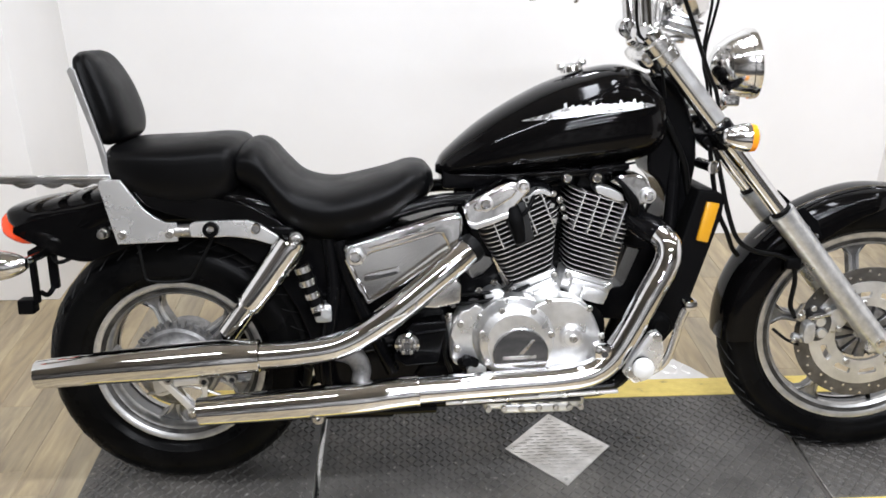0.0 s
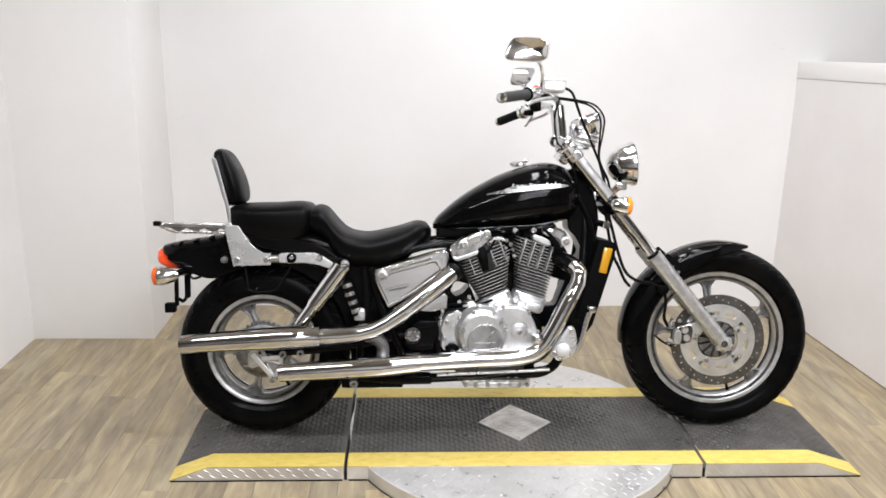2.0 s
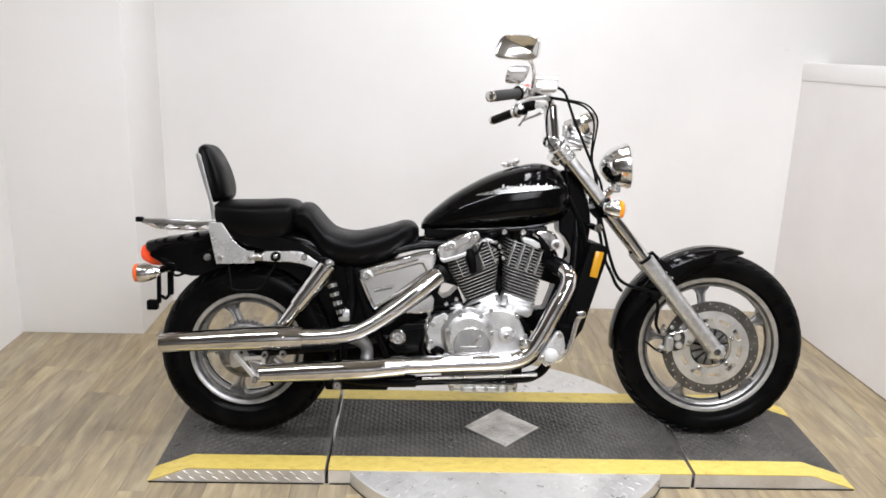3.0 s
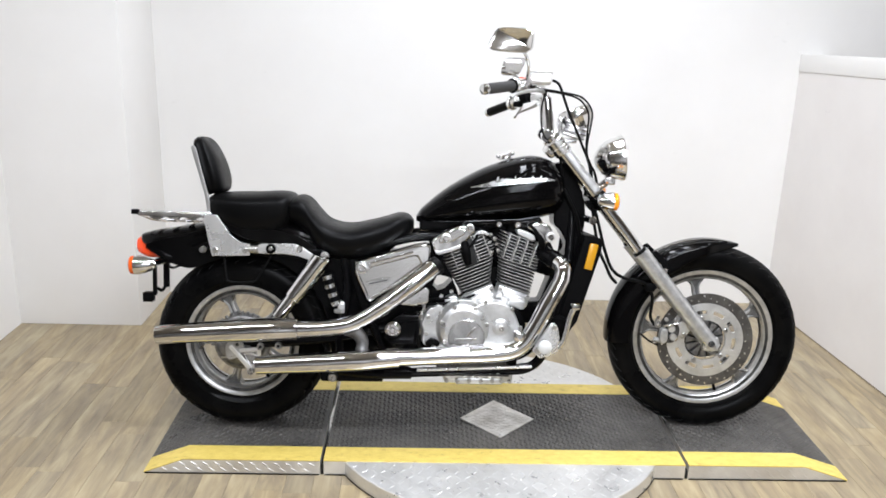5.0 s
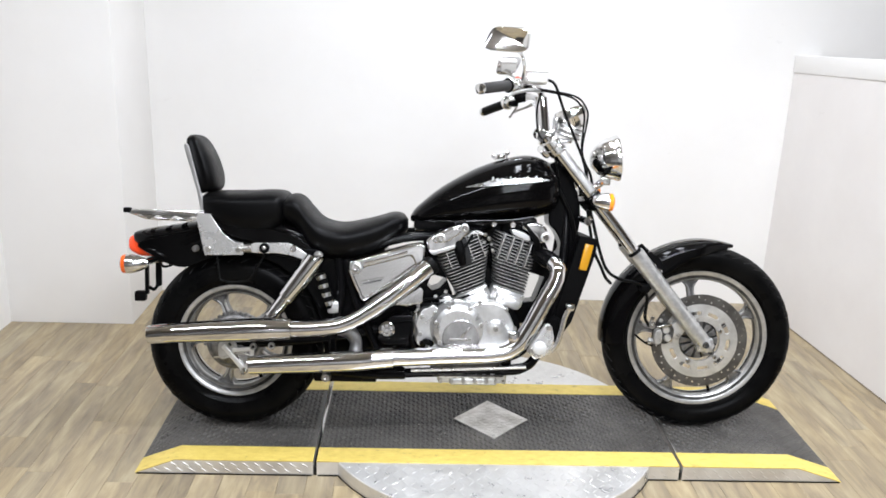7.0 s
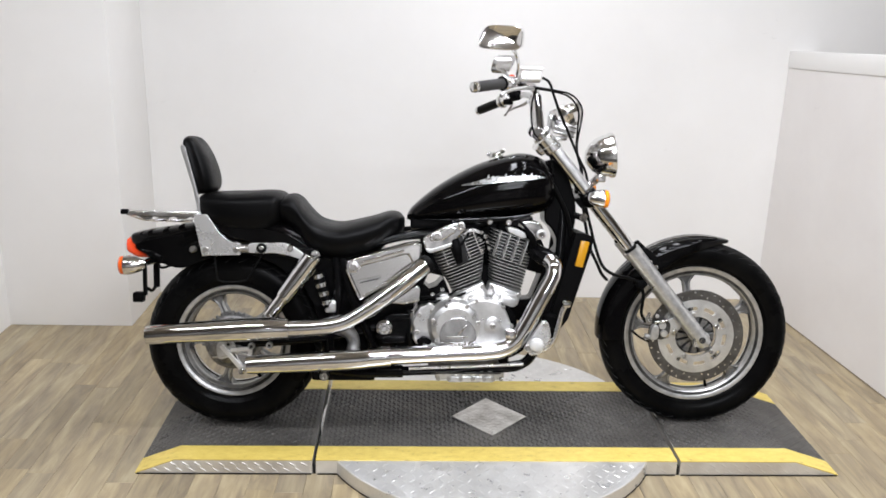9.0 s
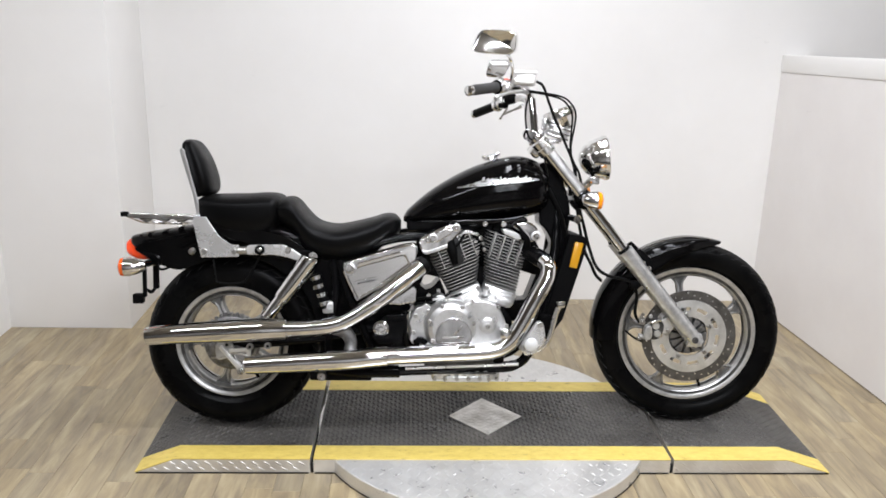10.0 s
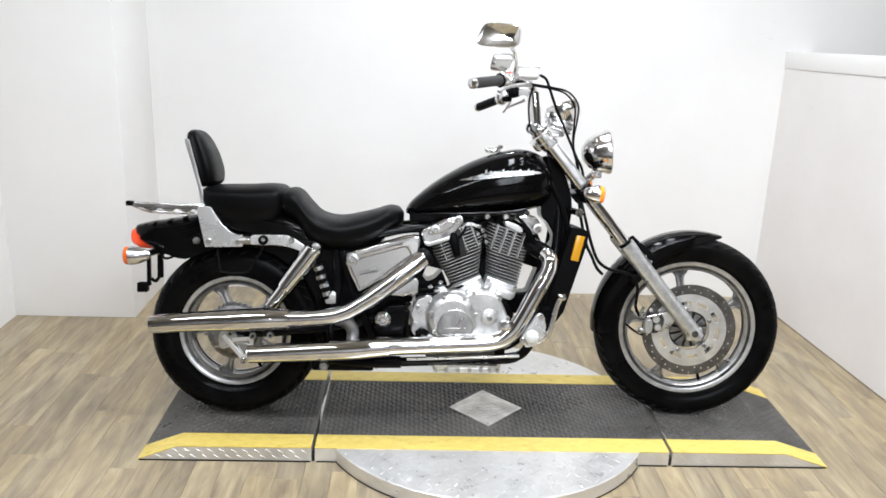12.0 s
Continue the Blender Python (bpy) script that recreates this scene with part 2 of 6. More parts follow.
link(MAT, worn_sheen_mat.outputs["Result"], bsdf(MAT).inputs["Base Color"])
vary(MAT, "Roughness", grain(MAT, 5.0), grey(0.26), grey(0.52))
YELLOW = material("yellow_safety_tape", (0.72, 0.52, 0.07), 0.45)
scuff = grain(YELLOW, 26.0, 8.0, (1, 2.2, 1), 0.75)
link(YELLOW, ramp(YELLOW, scuff, (0.30, (0.24, 0.18, 0.06)), (0.40, (0.64, 0.48, 0.11)), (0.7, (0.78, 0.62, 0.17))), bsdf(YELLOW).inputs["Base Color"])
PLATE = material("tread_plate_aluminium", (0.76, 0.755, 0.74), 0.36, 0.65)
vary(PLATE, "Base Color", grain(PLATE, 4.0, 8.0, (1, 1, 1), 0.75), (0.64, 0.63, 0.61), (0.79, 0.785, 0.77))
vary(PLATE, "Roughness", grain(PLATE, 14.0), grey(0.26), grey(0.46))
SIDE = material("dull_tread_side", (0.6, 0.58, 0.54), 0.42, 0.6)
vary(SIDE, "Base Color", grain(SIDE, 5.0, 7.0), (0.56, 0.53, 0.49), (0.80, 0.78, 0.74), (0.34, 0.66))
WORN = material("worn_tread_plate", (0.42, 0.40, 0.37), 0.36, 0.9)
vary(WORN, "Base Color", grain(WORN, 14.0, 7.0), (0.40, 0.38, 0.35), (0.74, 0.725, 0.70), (0.34, 0.66))
vary(WORN, "Roughness", grain(WORN, 30.0), grey(0.28), grey(0.5))
LUG = material("tread_lug_aluminium", (0.76, 0.755, 0.74), 0.34, 0.85)
BARREL = material("dull_rim_barrel", (0.22, 0.22, 0.22), 0.45, 0.8)
MID_CAST = material("grey_cast_alloy", (0.2, 0.2, 0.195), 0.42, 0.75)
vary(MID_CAST, "Base Color", grain(MID_CAST, 30.0), (0.11, 0.11, 0.108), (0.28, 0.275, 0.27))
DARK_CAST = material("dark_cast_alloy", (0.09, 0.09, 0.09), 0.4, 0.7)
vary(DARK_CAST, "Base Color", grain(DARK_CAST, 25.0), (0.025, 0.025, 0.025), (0.10, 0.098, 0.095))
BADGE = material("satin_badge_metal", (0.32, 0.32, 0.318), 0.36, 0.9)
vary(BADGE, "Roughness", grain(BADGE, 60.0), grey(0.2), grey(0.4))
# black grip rubber greyed to paint in the strong light on it
LIT_GRIP = material("lit_grip_rubber", (0.045, 0.044, 0.043), 0.6, spec=0.25)
relief(LIT_GRIP, grain(LIT_GRIP, 700.0), 0.3, 0.0008)

# ---- shapes ----
def catmull(points, steps):
    """A smooth line through the points."""
    p = [Vector(q) for q in points]
    p = [2 * p[0] - p[1]] + p + [2 * p[-1] - p[-2]]
    out = []
    for i in range(1, len(p) - 2):
        a, b, c, d = p[i - 1:i + 3]
        for k in range(steps):
            t = k / steps
            out.append(0.5 * (2 * b + (c - a) * t + (2 * a - 5 * b + 4 * c - d) * t ** 2 + (3 * b - a - 3 * c + d) * t ** 3))
    out.append(p[-2])
    return out


def loft(rings, closed=True, caps=True):
    """Skin a row of rings that have the same number of points."""
    bm = bmesh.new()
    rows = [[bm.verts.new(v) for v in ring] for ring in rings]
    n = len(rows[0])
    for a, b in zip(rows, rows[1:]):
        for i in range(n if closed else n - 1):
            j = (i + 1) % n
            bm.faces.new((a[i], a[j], b[j], b[i]))
    if caps and closed:
        bm.faces.new(rows[0][::-1])
        bm.faces.new(rows[-1])
    bmesh.ops.recalc_face_normals(bm, faces=bm.faces)
    return bm


def tube(points, radius, n=14, steps=7):
    """A round bar along a smooth line; radius: one value, or one for each point."""
    radii = radius if isinstance(radius, (list, tuple)) else [radius] * len(points)
    line = catmull([Vector(q) for q in points], steps)
    rr = [v.x for v in catmull([Vector((r, 0, 0)) for r in radii], steps)]
    rings = []
    side = None
    for i, v in enumerate(line):
        way = (line[min(i + 1, len(line) - 1)] - line[max(i - 1, 0)]).normalized()
        if side is None:
            side = way.orthogonal().normalized()
        side = (side - way * side.dot(way)).normalized()
        up = way.cross(side)
        rings.append([v + rr[i] * (math.cos(2 * math.pi * k / n) * side + math.sin(2 * math.pi * k / n) * up) for k in range(n)])
    return loft(rings)


def lathe(profile, centre, axis, n=40):
    """Turn (radius, height) pairs round an axis through centre."""
    axis = Vector(axis).normalized()
    side = axis.orthogonal().normalized()
    if abs(axis.y) > 0.9:
        side = Vector((1, 0, 0))
        side = (side - axis * side.dot(axis)).normalized()
    up = axis.cross(side)
    c = Vector(centre)
    rings = [[c + axis * h + max(r, 1e-5) * (math.cos(2 * math.pi * k / n) * side + math.sin(2 * math.pi * k / n) * up) for k in range(n)] for r, h in profile]
    bm = loft(rings, True, False)
    bmesh.ops.remove_doubles(bm, verts=bm.verts, dist=5e-5)
    return bm


def rod(a, b, radius, n=16, edge=0.12):
    """A short round bar with softened ends."""
    a, b = Vector(a), Vector(b)
    d = (b - a).length
    e = min(radius * edge, d * 0.3)
    return lathe([(0, 0), (radius - e, 0), (radius, e), (radius, d - e), (radius - e, d), (0, d)], a, b - a, n)


def soften(bm, size, segments=2):
    if size > 0:
        sharp = [e for e in bm.edges if len(e.link_faces) == 2 and e.calc_face_angle(0) > 0.5]
        bmesh.ops.bevel(bm, geom=sharp, offset=size, segments=segments, profile=0.5, affect="EDGES", clamp_overlap=True)
    return bm


def slab(outline, y0, y1, edge=0.003, segments=2):
    """An outline in x, z made thick from y0 to y1."""
    bm = bmesh.new()
    near = [bm.verts.new((x, y0, z)) for x, z in outline]
    far = [bm.verts.new((x, y1, z)) for x, z in outline]
    n = len(near)
    bm.faces.new(near)
    bm.faces.new(far[::-1])
    for i in range(n):
        j = (i + 1) % n
        bm.faces.new((near[j], near[i], far[i], far[j]))
    bmesh.ops.recalc_face_normals(bm, faces=bm.faces)
    return soften(bm, edge, segments)


def rounded(points, steps=4):
    """A closed smooth outline through x, z points."""
    p = [Vector((x, z, 0)) for x, z in points]
    n = len(p)
    out = []
    for i in range(n):
        a, b, c, d = p[i - 1], p[i], p[(i + 1) % n], p[(i + 2) % n]
        for k in range(steps):
            t = k / steps
            v = 0.5 * (2 * b + (c - a) * t + (2 * a - 5 * b + 4 * c - d) * t ** 2 + (3 * b - a - 3 * c + d) * t ** 3)
            out.append((v.x, v.y))
    return out


def box(x0, x1, y0, y1, z0, z1, edge=0.003, segments=2):
    return slab([(x0, z0), (x1, z0), (x1, z1), (x0, z1)], y0, y1, edge, segments)


def join(*pieces):
    out = bmesh.new()
    for bm in pieces:
        me = bpy.data.meshes.new("piece")
        bm.to_mesh(me)
        bm.free()
        out.from_mesh(me)
        bpy.data.meshes.remove(me)
    return out


def moved(bm, m):
    bm.transform(m)
    return bm


def ellipse_ring(x, w, z0, z1, power=2.4, n=28, waist=0.5):
    """A ring across the x axis: half width w, from z0 to z1, widest at the share waist of its height."""
    ring = []
    for k in range(n):
        a = 2 * math.pi * k / n
        c, s = math.cos(a), math.sin(a)
        mid = z0 + (z1 - z0) * waist
        h = (z1 - mid) if s > 0 else (mid - z0)
        ring.append(Vector((x, w * math.copysign(abs(c) ** (2 / power), c), mid + h * math.copysign(abs(s) ** (2 / power), s))))
    return ring


def stations(rows, steps=4):
    """Rows of numbers, smoothly filled in."""
    width = len(rows[0])
    out = []
    cols = []
    for c in range(0, width, 3):
        cols.append(catmull([Vector([(r[i] if i < width else 0.0) for i in range(c, c + 3)]) for r in rows], steps))
    for k in range(len(cols[0])):
        out.append([v for col in cols for v in col[k]][:width])
    return out


def mesh_of(name, bm, mat, smooth=35.0):
    me = bpy.data.meshes.new(name)
    bm.to_mesh(me)
    bm.free()
    me.materials.append(mat)
    if smooth:
        me.shade_smooth()
        me.set_sharp_from_angle(angle=radians(smooth))
    return me


def part(name, bm, mat, parent, label="", smooth=35.0):
    """One mesh under a thing or under a part."""
    ob = new(name, mesh_of(name, bm, mat, smooth))
    ob.parent = parent
    if smooth and len(ob.data.polygons) < 3000 and any(len(f.vertices) > 4 and f.area > 1e-4 for f in ob.data.polygons):
        flat = ob.modifiers.new("flat_faces", "WEIGHTED_NORMAL")  # broad faces stay flat between their rounded edges
        flat.keep_sharp = True
    return tagged(ob, label)


def thing(name, label, category, m=Matrix(), group="", kind=""):
    ob = new(name)
    ob.matrix_world = m
    ob.empty_display_size = 0.1
    return tagged(ob, label, category, group, kind)


def structure(name, bm, mat, label="", smooth=35.0):
    return tagged(new(name, mesh_of(name, bm, mat, smooth)), label, name.split("_")[0], "", "structure")

# ---- the booth ----
H = 0.0567  # the platform's height
structure("ceiling", box(-3.2, 5.0, -6.0, 2.1, 2.9, 3.0, 0), CEILING, "plain tan ceiling")
structure("wall_back", box(-1.03, 5.0, 1.70, 1.82, 0, 2.9, 0), WALL, "plain white painted back wall behind the motorcycle")
structure("wall_pier", box(-1.75, -1.022, 1.213, 1.82, 0, 2.9, 0.004), WALL, "white painted wall pier standing forward of the back wall")
structure("wall_left", slab([(-1.72, 0), (-1.60, 0), (-1.60, 2.9), (-1.72, 2.9)], -0.6, 1.25, 0), WALL, "plain white painted side wall")
structure("wall_shop_left", box(-3.3, -3.2, -6.0, 1.3, 0, 2.9, 0), SHOP, "unseen side wall, mottled dark for chrome reflections")
# unseen wall, coloured only for what the chrome mirrors
structure("wall_behind", box(-3.2, 5.0, -6.0, -5.88, 0, 2.9, 0), SHOP_PALE, "unseen wall behind the booth, blotched pale and dark for chrome reflections")
structure("wall_far", box(4.9, 5.0, -6.0, 1.9, 0, 2.9, 0), SHOP, "unseen wall beyond the partition, mottled dark for chrome reflections")


def partition():
    """The half-height wall on the other side, slightly askew to the back wall."""
    a, b = Vector((2.250, 1.70, 0)), Vector((2.405, -0.7, 0))
    way = (b - a).normalized()
    out = Vector((-way.y, way.x, 0))
    rise = 0.042  # the rail is not quite level

    def strip(near, far, z0, z1):
        ring = [a + out * near, b + out * near, b + out * far, a + out * far]
        return slab_from_plan(ring, z0, z1)

    def slab_from_plan(ring, z0, z1):
        m = bmesh.new()
        lo = [m.verts.new((p.x, p.y, z0 + (rise * (1.7 - p.y) if z0 > 0.1 else 0))) for p in ring]
        hi = [m.verts.new((p.x, p.y, z1 + (rise * (1.7 - p.y) if z1 > 0.1 else 0))) for p in ring]
        m.faces.new(lo)
        m.faces.new(hi)
        for i in range(4):
            j = (i + 1) % 4
            m.faces.new((lo[i], lo[j], hi[j], hi[i]))
        bmesh.ops.recalc_face_normals(m, faces=m.faces)
        return m

    wall = structure("wall_partition", strip(0, 0.12, 0, 1.266), PARTITION, "white painted half-height partition wall")
    # proud dark strip paints the shadow line where partition meets floor
    structure("trim_base", strip(-0.003, 0.004, 0.0, 0.005), GROUT, "thin dark strip painting the shade at the foot of the partition")
    board = structure("trim_rail", soften(strip(-0.007, 0.13, 1.266, 1.352), 0.003), WALL, "white painted cap rail on the partition")
    return wall, board


partition()
floor = structure("floor", box(-3.2, 5.0, -6.0, 1.9, -0.12, -0.004, 0), GROUT, "light oak-look plank floor")

# added out of view so that chrome panels mirror something dark
structure("floor_shop", box(-3.2, 5.0, -5.88, -1.95, -0.004, 0.004, 0), DARK_FLOOR, "unseen dark floor added outside the booth for the chrome to reflect")

# ---- the platform ----
platform = thing("display_platform", "low black rubber-matted platform edged with yellow tape on aluminium turntable", "platform")
FRONT, INNER, FAR_INNER, BACK = -0.088, 0.003, 0.440, 0.527
DX, DY, DR = 0.612, 0.222, 0.617
LEFT_TIP, LEFT_KNEE, RIGHT_KNEE, RIGHT_TIP = -0.603, -0.468, 1.668, 1.826
GAP_L, GAP_R = 0.0, 1.2566


def lugs(spots, size, height, z):
    """Low raised lozenges: (x, y, angle) each, on a floor at z."""
    verts, faces = [], []
    for x, y, a in spots:
        c, s = math.cos(a), math.sin(a)
        base = len(verts)
        for k, (u, v) in enumerate(((-1, 0), (-0.55, -0.5), (0.55, -0.5), (1, 0), (0.55, 0.5), (-0.55, 0.5))):
            u, v = u * size[0], v * size[1]
            verts.append((x + c * u - s * v, y + s * u + c * v, z))
        for k, (u, v) in enumerate(((-0.6, 0), (0.6, 0))):
            u *= size[0]
            verts.append((x + c * u, y + s * u, z + height))
        b = base
        faces += [(b, b + 1, b + 6), (b + 1, b + 2, b + 7, b + 6), (b + 2, b + 3, b + 7), (b + 3, b + 4, b + 7), (b + 4, b + 5, b + 6, b + 7), (b + 5, b, b + 6)]
    me = bpy.data.meshes.new("lugs")
    me.from_pydata(verts, [], faces)
    bm = bmesh.new()
    bm.from_mesh(me)
    bpy.data.meshes.remove(me)
    return bm


def grid(x0, x1, y0, y1, step, keep=lambda x, y: True):
    spots = []
    for i in range(int((x1 - x0) / step) + 1):
        for j in range(int((y1 - y0) / step) + 1):
            x, y = x0 + i * step, y0 + j * step
            if x < x1 and y < y1 and keep(x, y):
                spots.append((x, y, radians(45 if (i + j) % 2 else -45)))
    return spots


# turntable disc
disc = part("turntable", lathe([(0, 0), (DR - 0.002, 0), (DR, 0.002), (DR, H - 0.006), (DR - 0.003, H - 0.003), (0, H - 0.003)], (DX, DY, 0), (0, 0, 1), 128), PLATE, platform, "round aluminium tread-plate turntable")
tagged(part("raised_lug", lugs(grid(DX - DR, DX + DR, DY - DR, DY + DR, 0.031, lambda x, y: math.hypot(x - DX, y - DY) < DR - 0.014 and (y < FRONT - 0.006 or y > BACK + 0.008)), (0.0135, 0.0044), 0.0012, H - 0.003), LUG, disc), kind="stuff")
for k in range(10):
    a = 2 * math.pi * (k + 0.3) / 10
    part("screw", lathe([(0, 0.0012), (0.004, 0.001), (0.005, 0)], (DX + (DR - 0.03) * math.cos(a), DY + (DR - 0.03) * math.sin(a), H - 0.003), (0, 0, 1), 10), STEEL, disc)


# black ring paints the shadow line between turntable and floor
part("base_shadow_strip", lathe([(DR + 0.0015, 0), (DR + 0.0015, 0.004), (DR - 0.004, 0.004)], (DX, DY, 0), (0, 0, 1), 128), HOSE, disc, "black strip painting the shadow line at the base")


def deck(name, outline, ramp_line):
    """One section of the deck: aluminium body, matting, tapes. outline: x, z of its side; ramp_line: x, z of its top."""
    body = part(name, slab(outline, FRONT, BACK, 0.0), SIDE, platform, "aluminium deck section with tread-plate sides")

    # black strip paints the shadow line between deck and floor
    part("base_shadow_strip", box(min(p[0] for p in outline) + 0.004, max(p[0] for p in outline) - 0.004, FRONT - 0.0025, FRONT + 0.004, 0, 0.004, 0), HOSE, body, "black strip painting the shadow line at the base")

    def sheet(y0, y1, lift0, lift1):
        lo = [(x, z + lift0) for x, z in ramp_line]
        hi = [(x, z + lift1) for x, z in ramp_line]
        return slab(lo + hi[::-1], y0, y1, 0.0)

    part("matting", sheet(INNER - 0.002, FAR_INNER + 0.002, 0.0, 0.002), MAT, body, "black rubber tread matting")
    part("yellow_tape", sheet(FRONT - 0.001, INNER - 0.002, 0.0, 0.0035), YELLOW, body, "scuffed yellow safety tape")
    part("yellow_tape", sheet(FAR_INNER + 0.002, BACK, 0.0, 0.0035), YELLOW, body, "scuffed yellow safety tape")
    return body


T0 = H - 0.0035
deck_mid = deck("centre_deck", [(GAP_L + 0.006, 0), (GAP_R - 0.006, 0), (GAP_R - 0.006, T0), (GAP_L + 0.006, T0)], [(GAP_L + 0.006, T0), (GAP_R - 0.006, T0)])
deck_l = deck("ramp_deck", [(LEFT_TIP, 0), (GAP_L - 0.006, 0), (GAP_L - 0.006, T0), (LEFT_KNEE, T0), (LEFT_TIP, 0.002)], [(LEFT_TIP, 0.002), (LEFT_KNEE, T0), (GAP_L - 0.006, T0)])
deck_r = deck("ramp_deck", [(GAP_R + 0.006, 0), (RIGHT_TIP, 0), (RIGHT_TIP, 0.002), (RIGHT_KNEE, T0), (GAP_R + 0.006, T0)], [(GAP_R + 0.006, T0), (RIGHT_KNEE, T0), (RIGHT_TIP, 0.002)])
for gx in (GAP_L, GAP_R):
    # near-black block puts the shade into the deck gap
    part("gap_shade", box(gx - 0.0045, gx + 0.0045, FRONT + 0.004, BACK, 0.001, H * 0.55, 0), DARK, platform)
    part("edge_strip", box(gx + 0.006, gx + 0.0092, INNER, BACK - 0.003, H - 0.002, H + 0.0012, 0.0005), STEEL, platform, "bright aluminium edge strip")
in_diamond = lambda x, y: abs(x - 0.624) / 0.142 + abs(y - 0.222) / 0.149 < 1.06
tread = grid(LEFT_KNEE + 0.01, RIGHT_KNEE, INNER + 0.012, FAR_INNER - 0.008, 0.0172, lambda x, y: not in_diamond(x, y) and abs(x - GAP_L) > 0.018 and abs(x - GAP_R) > 0.018)
tagged(part("tread_lug", lugs(tread, (0.0098, 0.0046), 0.0030, H - 0.0015), MAT, deck_mid), kind="stuff")
for tip, knee in ((LEFT_TIP, LEFT_KNEE), (RIGHT_TIP, RIGHT_KNEE)):
    way = 1 if knee > tip else -1
    run = math.hypot(knee - tip, T0)
    slope = lugs(grid(0.012, run - 0.004, INNER + 0.012, FAR_INNER - 0.008, 0.0172), (0.0098, 0.0042), 0.0014, 0.0)
    m = Matrix(((way * abs(knee - tip) / run, 0, 0, tip), (0, 1, 0, 0), (T0 / run, 0, 1, 0.004), (0, 0, 0, 1)))
    tagged(part("tread_lug", moved(slope, m), MAT, deck_l if way > 0 else deck_r), kind="stuff")
# tread on the upright front faces
for x0, x1, host in ((LEFT_TIP + 0.03, GAP_L - 0.015, deck_l), (GAP_R + 0.02, RIGHT_TIP - 0.03, deck_r), (GAP_R - 0.09, GAP_R - 0.015, deck_mid)):
    def under(x, v):
        lim = min(T0, T0 * (x - LEFT_TIP) / (LEFT_KNEE - LEFT_TIP), T0 * (RIGHT_TIP - x) / (RIGHT_TIP - RIGHT_KNEE))
        return 0.008 < v < lim - 0.006
    side = lugs([(x, v, radians(-32)) for k in range(60) for r in (0, 1) for x, v in ((x0 + k * 0.04 + r * 0.02, 0.017 + r * 0.022),) if x < x1 and under(x, v)], (0.014, 0.005), 0.0015, 0.0)
    tagged(part("side_lug", moved(side, Matrix(((1, 0, 0, 0), (0, 0, -1, FRONT), (0, 1, 0, 0), (0, 0, 0, 1)))), SIDE, host), kind="stuff")
diamond = part("diamond_plate", moved(slab([(0.624 - 0.140, 0.222), (0.624, 0.222 - 0.147), (0.624 + 0.140, 0.222), (0.624, 0.222 + 0.147)], 0, 0.0035, 0.0008, 1), Matrix(((1, 0, 0, 0), (0, 0, 1, 0), (0, 1, 0, H - 0.001), (0, 0, 0, 1)))), WORN, deck_mid, "diamond-shaped aluminium tread plate")
for dx, dy in ((-0.118, 0), (0.118, 0), (0, -0.125), (0, 0.125)):
    part("screw", lathe([(0, 0.0012), (0.004, 0.001), (0.0048, 0)], (0.624 + dx, 0.222 + dy, H + 0.0025), (0, 0, 1), 10), STEEL, deck_mid)
plate_spots = [(x + 0.5 * 0.034 * (j % 2), y, 0.0) for j, y in ((j, 0.082 + 0.0125 * j) for j in range(24)) for x in (0.484 + 0.034 * i for i in range(9))]
tagged(part("plate_lug", lugs([p for p in plate_spots if abs(p[0] - 0.624) / 0.140 + abs(p[1] - 0.222) / 0.147 < 0.86], (0.0150, 0.0062), 0.0012, H + 0.0025), WORN, deck_mid), kind="stuff")

# ---- the motorcycle ----
# Own axes: x forward from the rear axle, y to its left, z up from the ground. It leans on its side stand, the bars turned a little to the right.
LEAN, STEER = 10.5, 6.0
bike = thing("motorcycle", "black cruiser motorcycle with chrome exhausts, leaning on its stand", "motorcycle",
             pose(-0.3035, 0.186, H, 0, 0, 0.45) @ pose(0, 0, 0, -LEAN))
FORK_LOW, FORK_TOP = Vector((1.682, 0, 0.350)), Vector((1.082, 0, 1.068))
fork_way = (FORK_TOP - FORK_LOW).normalized()
STEERED = Matrix.Translation(FORK_LOW) @ Matrix.Rotation(radians(-STEER), 4, fork_way) @ Matrix.Translation(-FORK_LOW)
AHEAD = Matrix.Translation((0.004, 0.028, 0.002)) @ STEERED
Y = Vector((0, 1, 0))


def bolt(name, p, axis, r, mat, parent, label=""):
    return part(name, lathe([(0, 0.5 * r), (0.42 * r, 0.5 * r), (0.5 * r, 0.62 * r), (0.72 * r, 0.62 * r), (0.95 * r, 0.45 * r), (r, 0.2 * r), (r, -0.2 * r), (0, -0.2 * r)], p, axis, 14), mat, parent, label)


def washer_stud(name, p, axis, r, parent):
    """A domed fixing in a rubber cup."""
    cup = part(name, lathe([(0, 0.3 * r), (0.62 * r, 0.3 * r), (0.66 * r, 0.55 * r), (r, 0.45 * r), (r, -0.4 * r), (0, -0.4 * r)], p, axis, 20), PLASTIC, parent, "black rubber cup")
    part("bolt_head", lathe([(0, 0.75 * r), (0.3 * r, 0.72 * r), (0.52 * r, 0.5 * r), (0.55 * r, 0.25 * r)], p, axis, 16), CHROME, cup, "chrome bolt head")
    return cup


